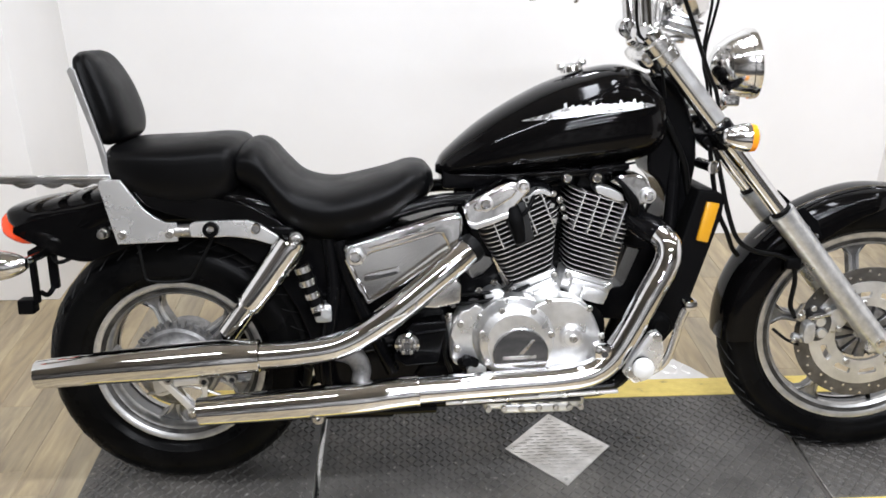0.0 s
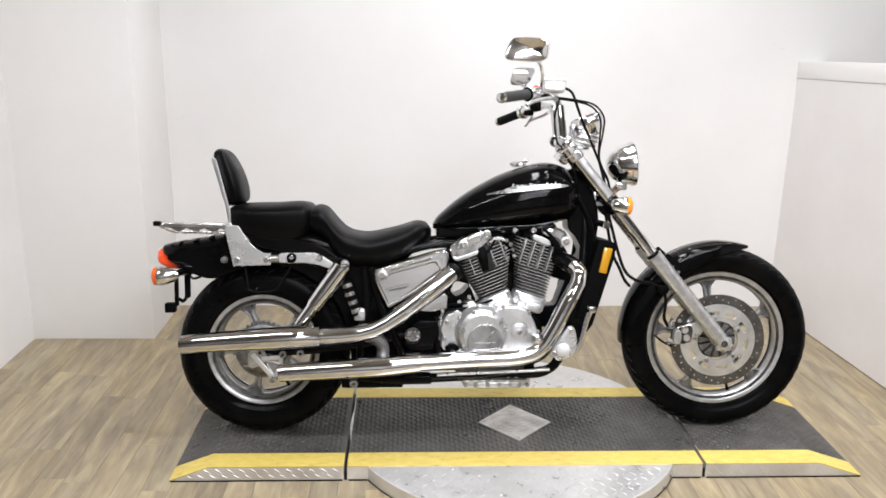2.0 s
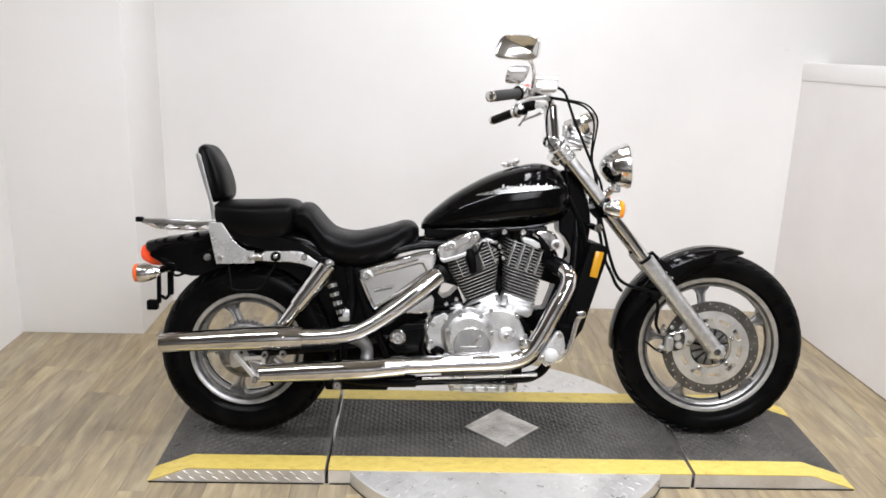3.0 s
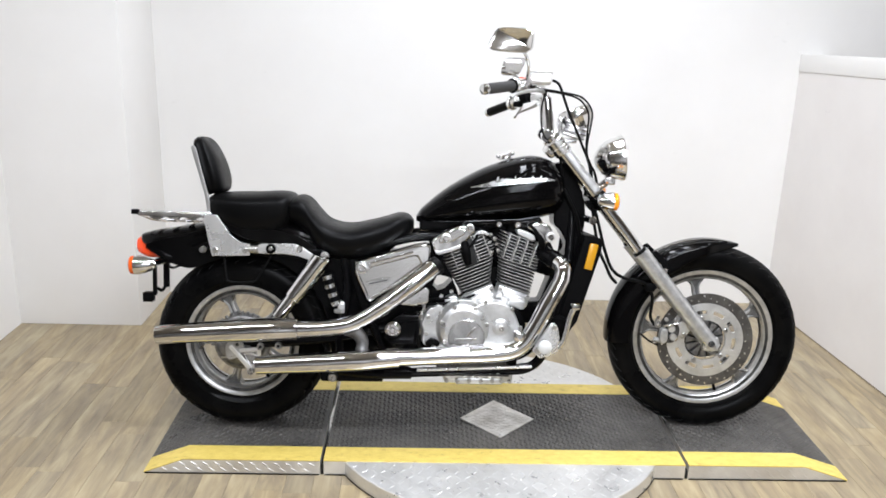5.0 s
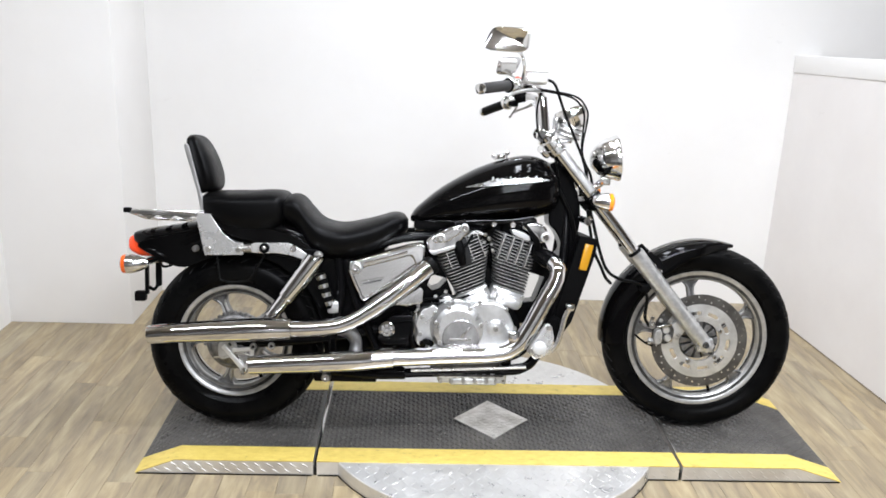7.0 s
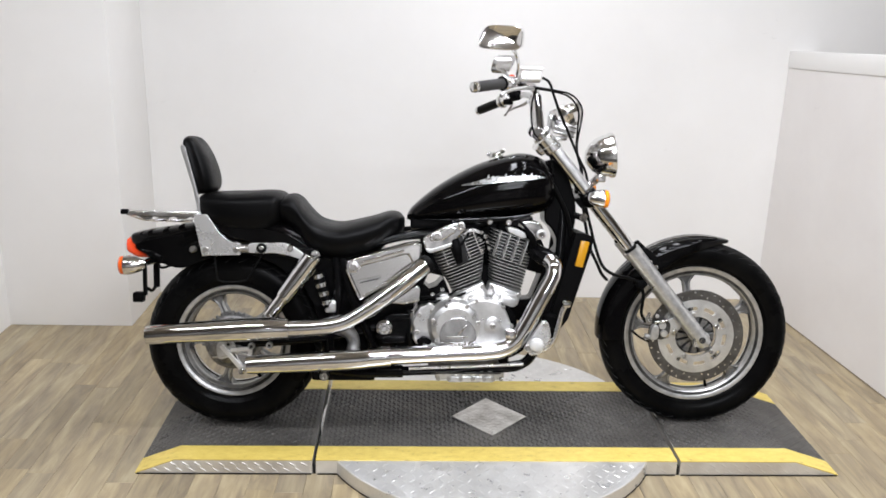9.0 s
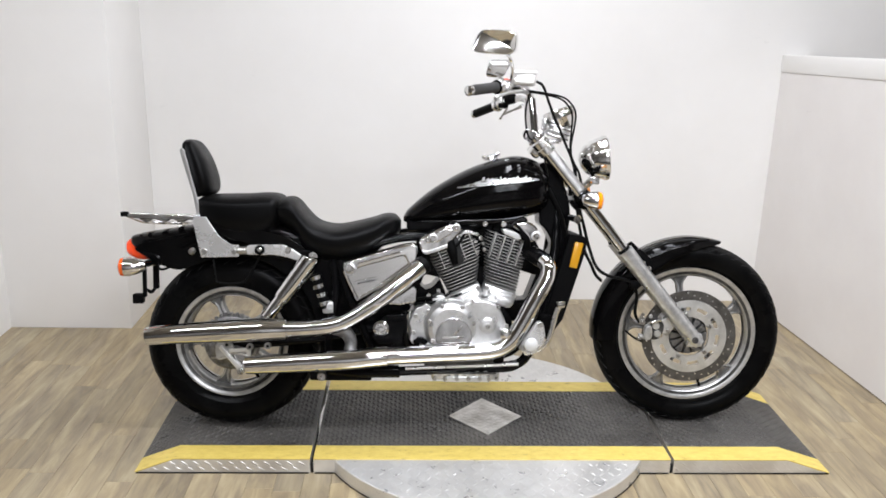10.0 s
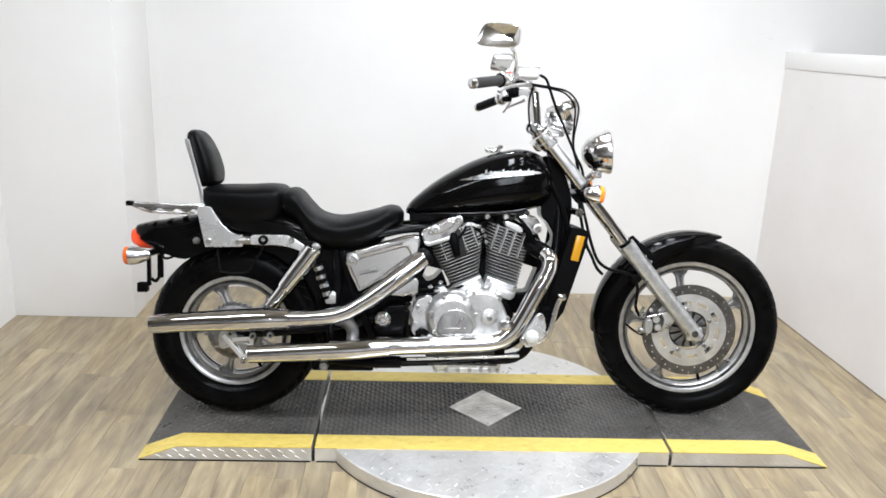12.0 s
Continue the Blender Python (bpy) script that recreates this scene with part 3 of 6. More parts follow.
# -- wheels --
def wheel(name, centre, r_tyre, w_tyre, r_rim, w_rim, r_hub, spoke_at, spoke_w, turn, tread, label, flat=1.0):
    c = Vector(centre)

    def at(bm):
        return moved(bm, turn)

    hub = part(name, at(lathe([(0.012, -w_rim * 0.62), (r_hub * 0.55, -w_rim * 0.62), (r_hub * 0.62, -w_rim * 0.5), (r_hub, -w_rim * 0.42), (r_hub, w_rim * 0.42), (r_hub * 0.62, w_rim * 0.5), (r_hub * 0.55, w_rim * 0.62), (0.012, w_rim * 0.62)], c, Y, 40)), MID_CAST if flat > 1 else CAST, bike, label)
    lip = r_rim - 0.010
    for e in (-1, 1):
        rim = [(lip - 0.014, e * w_rim * 0.30), (lip - 0.010, e * w_rim * 0.40), (lip - 0.004, e * w_rim * 0.46), (r_rim - 0.003, e * w_rim * 0.5), (r_rim + 0.002, e * w_rim * 0.5), (r_rim + 0.004, e * w_rim * 0.46), (r_rim - 0.004, e * w_rim * 0.38)]
        part("rim_lip", at(lathe(rim, c, Y, 96)), RIM, hub, "brushed silver rim lip")
        groove_ring = [(lip - 0.004, e * w_rim * 0.472), (lip - 0.007, e * w_rim * 0.455), (lip - 0.012, e * w_rim * 0.438), (lip - 0.0145, e * w_rim * 0.437)]
        part("rim_groove", at(lathe(groove_ring, c, Y, 96)), DARK_CAST, hub, "dark groove round the rim")
        part("rim_shoulder", at(lathe([(lip - 0.0145, e * w_rim * 0.438), (lip - 0.017, e * w_rim * 0.42), (lip - 0.022, e * w_rim * 0.36), (lip - 0.023, e * w_rim * 0.2)], c, Y, 96)), RIM, hub, "brushed inner rim shoulder")
    barrel = [(r_rim - 0.004, -w_rim * 0.40), (r_rim - 0.016, -w_rim * 0.25), (r_rim - 0.02, 0), (r_rim - 0.016, w_rim * 0.25), (r_rim - 0.004, w_rim * 0.40), (lip - 0.014, w_rim * 0.31), (lip - 0.020, w_rim * 0.16), (lip - 0.020, -w_rim * 0.16), (lip - 0.014, -w_rim * 0.31), (r_rim - 0.004, -w_rim * 0.40)]
    part("rim", at(lathe(barrel, c, Y, 96)), BARREL, hub, "dull silver cast alloy rim")
    h = w_tyre / 2
    d = r_tyre - r_rim
    prof = [(r_rim - 0.006, -w_rim * 0.44), (r_rim + 0.004, -w_rim * 0.52), (r_rim + 0.012, -h * 0.86), (r_rim + 0.022, -h * 0.9), (r_rim + 0.024, -h * 0.93), (r_rim + d * 0.45, -h), (r_rim + d * 0.62, -h * 0.985), (r_rim + d * 0.72, -h * 0.93), (r_rim + d * 0.84, -h * min(0.88, 0.76 * flat)), (r_rim + d * 0.93, -h * 0.5 * flat), (r_tyre - 0.003, -h * 0.25 * flat), (r_tyre, 0)]
    prof = prof + [(a, -b) for a, b in prof[-2::-1]]
    tyre = part("tyre", at(lathe(prof, c, Y, 112)), RUBBER, hub, "black rubber tyre with road tread")
    crown = [(a + 0.0007, b) for a, b in prof if abs(b) < h * 0.9 and a > r_rim + d * 0.8]
    part("tread", at(lathe(crown, c, Y, 112)), TREAD, tyre, "grey tyre tread")
    # tread grooves, cut as narrow inlays that stand in for the sipes
    groove = []
    for k in range(tread):
        for s in (-1, 1):
            a = 2 * math.pi * (k + (0.5 if s > 0 else 0)) / tread
            pts = []
            for u, (sh, rad) in enumerate(((0.22 * flat, r_tyre - 0.0020), (0.5 * flat, r_rim + d * 0.93 + 0.0004), (min(0.88, 0.76 * flat), r_rim + d * 0.84 + 0.0004), (0.92 if flat > 1 else 0.88, r_rim + d * 0.765 - 0.0004))):
                ang = a + 0.055 * u
                pts.append((c.x + rad * math.cos(ang), s * h * sh, c.z + rad * math.sin(ang)))
            groove.append(tube(pts, 0.0014, 5, 2))
    tagged(part("tread_groove", at(join(*groove)), DARK, tyre), kind="stuff")
    for k in range(5):
        a = radians(spoke_at + 72 * k)
        ca, sa = math.cos(a), math.sin(a)

        def place(u, v):
            return (c.x + ca * u - sa * v, c.z + sa * u + ca * v)

        r0, r1 = r_hub * 0.85, lip - 0.018
        m = (r0 + r1) / 2
        edge = [(r0, 0.66), (m, 0.44), (r1 - 0.036, 0.46), (r1 - 0.018, 0.72), (r1 - 0.006, 1.35), (r1, 2.0)]
        out = [place(u, -v * spoke_w) for u, v in edge] + [place(u, v * spoke_w) for u, v in edge[::-1]]
        # darker alloy paints shade into the recess between the ribs
        part("spoke", at(slab(out, -w_rim * 0.17, w_rim * 0.2, 0.003)), MID_CAST, hub, "cast alloy spoke, its recess darkened by colour")
        for s in (-1, 1):
            outer = [(r0, 0.64), (m, 0.42), (r1 - 0.036, 0.44), (r1 - 0.018, 0.70), (r1 - 0.006, 1.33), (r1, 1.95)]
            inner = [(r1, 1.30), (r1 - 0.010, 0.95), (r1 - 0.022, 0.42), (r1 - 0.036, 0.16), (m, 0.12), (r0, 0.26)]
            rib = slab([place(u, s * v * spoke_w) for u, v in outer + inner], -w_rim * 0.235, -w_rim * 0.12, 0.002)
            tagged(part("spoke_rib", at(rib), RIM, hub), "raised bright rib of the spoke")
    va = radians(spoke_at - 36 - 72 * 2 + 8)
    part("valve_stem", at(rod((c.x + (lip - 0.02) * math.cos(va), -0.004, c.z + (lip - 0.02) * math.sin(va)), (c.x + (lip - 0.062) * math.cos(va), -0.012, c.z + (lip - 0.062) * math.sin(va)), 0.0055)), HOSE, hub, "black rubber valve stem")
    return hub


FW, RW = (1.677, 0, 0.345), (-0.006, 0, 0.311)
front = wheel("front_wheel", FW, 0.345, 0.110, 0.253, 0.068, 0.050, 100, 0.028, STEERED, 46, "silver five-spoke alloy front wheel")
rear = wheel("rear_wheel", RW, 0.311, 0.168, 0.200, 0.120, 0.082, 112, 0.025, Matrix(), 38, "silver five-spoke alloy rear wheel", 1.02)


def front_brake():
    c = Vector(FW)
    y = -0.062
    band = lathe([(0.128, y - 0.0025), (0.173, y - 0.0025), (0.174, y), (0.173, y + 0.0025), (0.128, y + 0.0025), (0.128, y - 0.0025)], c, Y, 80)
    disc_part = part("brake_disc", moved(band, STEERED), DISC, bike, "drilled steel front brake disc")
    holes = []
    for k in range(42):
        a = 2 * math.pi * k / 42
        r = (0.147, 0.156, 0.165)[k % 3]
        holes.append(lathe([(0, -0.0034), (0.0033, -0.0034), (0.0036, -0.0026)], (c.x + r * math.cos(a), y, c.z + r * math.sin(a)), Y, 8))
    tagged(part("drilled_hole", moved(join(*holes), STEERED), POLISHED, disc_part), kind="stuff")
    # carrier: ring with oval windows between ten webs
    inner = lathe([(0.074, y - 0.005), (0.0965, y - 0.006), (0.0975, y), (0.0965, y + 0.004), (0.074, y + 0.004), (0.074, y - 0.005)], c, Y, 64)
    outer = lathe([(0.112, y - 0.0055), (0.138, y - 0.005), (0.138, y + 0.004), (0.112, y + 0.004), (0.112, y - 0.0055)], c, Y, 64)
    webs = []
    for k in range(10):
        a = 2 * math.pi * k / 10 + 0.2
        ca, sa = math.cos(a), math.sin(a)
        pts = [(c.x + ca * u - sa * v, c.z + sa * u + ca * v) for u, v in ((0.090, -0.015), (0.103, -0.011), (0.118, -0.015), (0.118, 0.015), (0.103, 0.011), (0.090, 0.015))]
        webs.append(slab(pts, y - 0.0055, y + 0.004, 0.001, 1))
    carrier = part("disc_carrier", moved(join(inner, outer, *webs), STEERED), CAST, bike, "silver alloy brake disc carrier")
    for k in range(5):
        a = 2 * math.pi * k / 5 + 0.5
        bolt("carrier_bolt", STEERED @ Vector((c.x + 0.083 * math.cos(a), y - 0.006, c.z + 0.083 * math.sin(a))), -Y, 0.0085, STEEL, carrier)
    for k in range(12):
        a = 2 * math.pi * k / 12
        ca, sa = math.cos(a), math.sin(a)
        pts = [(c.x + ca * u - sa * v, c.z + sa * u + ca * v) for u, v in ((0.022, -0.004), (0.068, -0.0135), (0.068, 0.0135), (0.022, 0.004))]
        part("hub_vane", moved(slab(pts, y + 0.004, y + 0.03, 0.002, 1), STEERED), MID_CAST, front, "grey cast hub vane")
    # black disc added to paint the dark between the vanes
    part("hub_backdrop", moved(lathe([(0.02, y + 0.026), (0.074, y + 0.026), (0.074, y + 0.030)], c, Y, 48), STEERED), DARK, front, "black backdrop disc painting the shade between the vanes")
    # caliper behind the fork leg
    cal = [(1.522, 0.405), (1.548, 0.415), (1.572, 0.402), (1.574, 0.372), (1.560, 0.345), (1.538, 0.338), (1.522, 0.352)]
    body = part("brake_caliper", moved(slab(rounded(cal, 3), y - 0.040, y + 0.03, 0.006), STEERED), DARK_CAST, bike, "dark cast front brake caliper")
    pad = [(1.504, 0.392), (1.524, 0.396), (1.530, 0.372), (1.526, 0.346), (1.506, 0.342), (1.500, 0.365)]
    part("caliper_cover", moved(slab(rounded(pad, 3), y - 0.062, y - 0.03, 0.006), STEERED), ALLOY, body, "silver caliper piston cover")
    for p in ((1.497, 0.418), (1.523, 0.428), (1.556, 0.425), (1.590, 0.375), (1.485, 0.345)):
        bolt("caliper_bolt", STEERED @ Vector((p[0], y - 0.045, p[1])), -Y, 0.0075, STEEL, body)
    for p in ((1.545, 0.392), (1.552, 0.362)):
        part("piston_boss", moved(lathe([(0, -0.006), (0.011, -0.006), (0.014, -0.002), (0.0145, 0.006)], (p[0], y - 0.040, p[1]), Y, 20), STEERED), CAST, body, "cast piston boss")
    part("pad_pin", moved(rod((1.512, y - 0.052, 0.404), (1.562, y - 0.052, 0.416), 0.0045), STEERED), CHROME, body, "bright pad pin")
    part("banjo_bolt", moved(join(lathe([(0, -0.016), (0.007, -0.016), (0.008, -0.010), (0.011, -0.010), (0.011, 0.0)], (1.493, y - 0.042, 0.408), Y, 16), rod((1.483, y - 0.046, 0.41), (1.496, y - 0.046, 0.44), 0.006)), STEERED), STEEL, body, "steel hose union bolt")
    part("caliper_slide", moved(rod((1.484, y - 0.035, 0.352), (1.515, y - 0.035, 0.345), 0.009), STEERED), ALLOY, body, "slide pin housing")
    arm = slab([(1.565, 0.41), (1.60, 0.43), (1.625, 0.40), (1.60, 0.36), (1.575, 0.36)], y - 0.03, y + 0.005, 0.004)
    part("caliper_bracket", moved(arm, STEERED), CAST, body)
    part("bleed_pipe", moved(tube([(1.50, y - 0.04, 0.33), (1.468, y - 0.04, 0.345), (1.435, y - 0.035, 0.37)], 0.004, 8), STEERED), HOSE, body)


front_brake()


# -- fork, headlamp --
def fork():
    for s, y in ((-1, -0.108), (1, 0.108)):
        off = Vector((0, y, 0))
        low, top = FORK_LOW + off, FORK_TOP + off
        knee = low + (top - low) * 0.445
        slider = part("fork_slider", moved(tube([low - fork_way * 0.028, low + fork_way * 0.02, low + (knee - low) * 0.5, knee - fork_way * 0.03, knee], [0.026, 0.0285, 0.0285, 0.0295, 0.030], 22, 3), STEERED), ALLOY, bike, "brushed aluminium fork slider")
        part("dust_seal", moved(rod(knee - fork_way * 0.002, knee + fork_way * 0.012, 0.024, 22), STEERED), HOSE, slider)
        part("axle_clamp", moved(soften(box(low.x - 0.026, low.x + 0.03, y - 0.02, y + 0.02, low.z - 0.03, low.z + 0.02, 0.008), 0), STEERED), ALLOY, slider)
        part("axle_nut", moved(lathe([(0, 0.034), (0.006, 0.034), (0.007, 0.03), (0.012, 0.03), (0.013, 0.026), (0.013, 0), (0, 0)], (low.x, y, low.z), (0, s, 0), 18), STEERED), CHROME, slider, "chrome axle nut")
        bolt("pinch_bolt", STEERED @ Vector((low.x - 0.022, y - 0.021 * (1 if s < 0 else -1), low.z + 0.012)), (0, s, 0), 0.008, STEEL, slider)
        part("fork_tube", moved(rod(knee, top, 0.0205, 22, 0.05), STEERED), CHROME, bike, "chrome fork tube")
        shroud0 = low + (top - low) * 0.735
        part("fork_shroud", moved(rod(shroud0 + Vector((0.004, 0, 0.003)), top - fork_way * 0.02 + Vector((0.004, 0, 0.003)), 0.0215, 22), STEERED), COVER, bike, "chrome fork cover")
        part("top_cap", moved(lathe([(0.0245, 0), (0.0245, 0.012), (0.022, 0.015), (0.015, 0.016), (0.014, 0.020), (0, 0.020)], top - fork_way * 0.01, fork_way, 20), STEERED), CHROME, bike, "chrome fork top cap")
    top = FORK_TOP
    perp = Vector((fork_way.z, 0, -fork_way.x))

    def yoke(at, thick, mat, label):
        c = FORK_LOW + (FORK_TOP - FORK_LOW) * at
        bm = box(-0.050, 0.026, -0.105, 0.085, -thick, thick, 0.012, 3)
        m = Matrix((( perp.x, 0, fork_way.x, c.x), (0, 1, 0, 0), (perp.z, 0, fork_way.z, c.z), (0, 0, 0, 1)))
        return part("yoke", moved(bm, STEERED @ m), mat, bike, label)

    for y in (-0.108, 0.090):
        for at, half, mat in ((0.955, 0.03, POLISHED), (0.70, 0.026, FRAME)):
            c = FORK_LOW + (FORK_TOP - FORK_LOW) * at + Vector((0, y, 0))
            part("fork_clamp", moved(lathe([(0.023, -half), (0.028, -half), (0.031, -half + 0.004), (0.031, -0.002), (0.0295, 0), (0.031, 0.002), (0.031, half - 0.004), (0.028, half), (0.018, half)], c, fork_way, 26), STEERED), mat, bike, "cast fork clamp")
    yoke(0.955, 0.019, POLISHED, "polished top yoke")
    yoke(0.70, 0.02, FRAME, "black lower yoke")


fork()


def headlamp():
    c = Vector((1.257, 0, 0.984))
    way = Vector((0.993, 0, 0.10))
    shell = [(0.0, -0.008), (0.024, -0.003), (0.050, 0.015), (0.067, 0.040), (0.0755, 0.066), (0.078, 0.080)]
    body = part("headlamp", moved(lathe(shell + [(0.081, 0.081), (0.083, 0.088), (0.082, 0.098), (0.077, 0.101), (0.074, 0.092), (0.0, 0.07)], c, way, 48), AHEAD), SMOOTH, bike, "chrome bullet headlamp")
    part("headlamp_lens", moved(lathe([(0.0755, 0.095), (0.06, 0.103), (0.035, 0.108), (0, 0.110), (0, 0.104), (0.07, 0.093)], c, way, 40), AHEAD), LENS, body, "clear headlamp glass")
    part("lamp_bracket", moved(join(tube([(1.310, 0, 0.915), (1.272, 0, 0.885), (1.215, 0, 0.872)], [0.016, 0.014, 0.016], 12), box(1.290, 1.33, -0.02, 0.02, 0.895, 0.925, 0.006)), AHEAD), CHROME, body)


headlamp()


def signal(name, c, way, length, r, lens, m, label, stalk):
    c = Vector(c)
    body = part(name, moved(lathe([(0, -0.0), (r * 0.34, 0.003), (r * 0.62, length * 0.22), (r * 0.86, length * 0.5), (r, length * 0.8), (r * 1.02, length * 0.86), (r * 1.02, length), (r * 0.9, length), (0, length * 0.9)], c, way, 30), m), CHROME, bike, label)
    part("signal_lens", moved(lathe([(r * 0.98, length * 0.98), (r * 1.0, length + 0.004), (r * 0.95, length + 0.013), (r * 0.7, length + 0.018), (0, length + 0.020)], c, way, 30), m), lens, body, "amber signal lens")
    part("signal_stalk", moved(tube(stalk, 0.0085, 10), m), CHROME, body)


for s in (-1, 1):
    signal("front_signal", (1.238, 0.165 * s, 0.857), (1, 0, -0.03), 0.062, 0.031, AMBER, STEERED, "chrome front turn signal with amber lens", [(1.262, 0.165 * s, 0.855), (1.245, 0.135 * s, 0.857), (1.230, 0.10 * s, 0.860)])
    signal("rear_signal", (-0.266, 0.195 * s, 0.600), (-1, 0, -0.03), 0.072, 0.032, ORANGE, Matrix(), "chrome rear turn signal with orange lens", [(-0.29, 0.195 * s, 0.60), (-0.27, 0.15 * s, 0.602), (-0.255, 0.06 * s, 0.603)])


# -- fenders --
def arc_fender(name, c, a0, a1, radius, skirt, half, m, label, taper=0.0):
    """A curved mudguard round a wheel; skirt and half are functions of the share along the arc."""
    rings = []
    for k in range(41):
        u = k / 40
        a = radians(a0 + (a1 - a0) * u)
        w, drop = half(u), skirt(u)
        section = []
        for q in range(17):
            v = -1 + 2 * q / 16
            e = abs(v)
            y = w * math.copysign(math.sin(min(1.0, 1.06 * e) * math.pi / 2) ** 0.9, v)
            r = radius - taper * u - drop * (1 - math.sqrt(max(0.0, 1 - e ** 2.0)))
            section.append((y, r))
        inner = [(y * 0.97, r - 0.004) for y, r in section][::-1]
        rings.append([Vector((c[0] + r * math.cos(a), y, c[2] + r * math.sin(a))) for y, r in section + inner])
    return part(name, moved(loft(rings), m), PAINT, bike, label)


arc_fender("front_fender", FW, 73, 184, 0.368, lambda u: 0.006 + 0.072 * min(1.0, u * 2.6) ** 0.8, lambda u: 0.074 * min(1.0, 0.16 + u * 4.5) ** 0.75, STEERED, "glossy black front fender", 0.010)
part("fender_strip", moved(tube([(FW[0] + 0.374 * math.cos(radians(a)), -0.03, FW[2] + 0.374 * math.sin(radians(a)) - 0.006) for a in (80, 95, 110, 125, 140)], 0.0026, 8, 4), STEERED), CHROME, bike, "thin chrome strip")
for s in (-1, 1):
    brace = part("fender_stay", moved(slab([(1.435, 0.650), (1.475, 0.675), (1.515, 0.640), (1.53, 0.600), (1.50, 0.585), (1.46, 0.615)], 0.080 * s - 0.003, 0.080 * s + 0.003, 0.002), STEERED), FRAME, bike, "black fender stay")
    for p in ((1.462, 0.645), (1.488, 0.622), (1.51, 0.603)):
        bolt("stay_bolt", STEERED @ Vector((p[0], 0.084 * s, p[1])), (0, s, 0), 0.009, CHROME, brace)

rows = [(-0.366, 0.028, 0.674, 0.686), (-0.352, 0.070, 0.655, 0.694), (-0.305, 0.092, 0.622, 0.705), (-0.250, 0.100, 0.604, 0.714), (-0.190, 0.104, 0.604, 0.726), (-0.12, 0.107, 0.646, 0.738),
        (0.0, 0.112, 0.648, 0.752), (0.12, 0.115, 0.648, 0.752), (0.22, 0.112, 0.640, 0.735), (0.30, 0.10, 0.630, 0.70)]
tail = part("rear_fender", loft([ellipse_ring(x, w, z0, z1, 3.2, 32, 0.45) for x, w, z0, z1 in stations(rows, 4)]), PAINT, bike, "glossy black rear fender")
for s in (-1, 1):
    part("fender_skirt", slab(rounded([(-0.33, 0.66), (-0.285, 0.617), (-0.235, 0.590), (-0.17, 0.577), (-0.08, 0.610), (0.03, 0.628), (0.16, 0.620), (0.27, 0.60), (0.30, 0.68), (0.10, 0.70), (-0.15, 0.70)], 3), 0.100 * s - 0.004, 0.100 * s + 0.004, 0.003), PAINT, bike, "black fender side")
light = part("tail_lamp", loft([ellipse_ring(x, w, z0, z1, 2.6, 24) for x, w, z0, z1 in stations([(-0.384, 0.02, 0.640, 0.660), (-0.380, 0.045, 0.622, 0.674), (-0.362, 0.056, 0.610, 0.678), (-0.340, 0.060, 0.602, 0.664), (-0.310, 0.052, 0.602, 0.64)], 3)]), RED, bike, "red tail lamp lens")
plate_bracket = part("plate_bracket", join(box(-0.315, -0.303, -0.085, -0.065, 0.475, 0.60, 0.003), box(-0.288, -0.268, -0.05, -0.035, 0.50, 0.60, 0.003), box(-0.305, -0.25, -0.09, 0.09, 0.588, 0.606, 0.004), tube([(-0.30, -0.075, 0.50), (-0.29, -0.06, 0.49), (-0.28, -0.045, 0.505)], 0.006, 8)), PLASTIC, bike, "black plastic licence plate bracket")
part("plate_lamp", box(-0.348, -0.312, -0.095, -0.06, 0.453, 0.487, 0.004), PLASTIC, plate_bracket)
part("tail_wire", tube([(-0.265, -0.08, 0.595), (-0.245, -0.1, 0.578), (-0.22, -0.1, 0.583), (-0.19, -0.09, 0.60)], 0.0045, 8), HOSE, bike)


# -- tank, seats --
TANK = stations([(0.608, 0.016, 0.752, 0.770, 0.0), (0.632, 0.066, 0.746, 0.804, 0.0), (0.72, 0.108, 0.746, 0.877, 0.0), (0.84, 0.138, 0.752, 0.946, 0.0), (0.94, 0.150, 0.760, 0.982, 0.0), (1.02, 0.152, 0.768, 0.997, 0.0), (1.085, 0.138, 0.782, 0.982, 0.0), (1.122, 0.108, 0.806, 0.948, 0.0), (1.140, 0.045, 0.848, 0.902, 0.0)], 6)
TANK_POWER, TANK_WAIST = 2.25, 0.40


def tank_side(x, z):
    """Half width of the tank at x, z."""
    for a, b in zip(TANK, TANK[1:]):
        if a[0] <= x <= b[0]:
            t = (x - a[0]) / (b[0] - a[0])
            w, z0, z1 = (a[i] + (b[i] - a[i]) * t for i in (1, 2, 3))
            mid = z0 + (z1 - z0) * TANK_WAIST
            s = (z - mid) / ((z1 - mid) if z > mid else (mid - z0))
            return w * max(0.0, 1 - abs(s) ** TANK_POWER) ** (1 / TANK_POWER)
    return 0.0


tank = part("fuel_tank", loft([ellipse_ring(r[0], r[1], r[2], r[3], TANK_POWER, 56, TANK_WAIST) for r in TANK]), PAINT, bike, "glossy black teardrop fuel tank", 60)
seam = [(0.66, 0.757), (0.76, 0.760), (0.87, 0.766), (0.97, 0.772), (1.05, 0.786)]
part("tank_seam", tube([(x, -max(0.02, tank_side(x, z + 0.02)) - 0.001, z) for x, z in seam], 0.003, 8, 4), FRAME, tank)


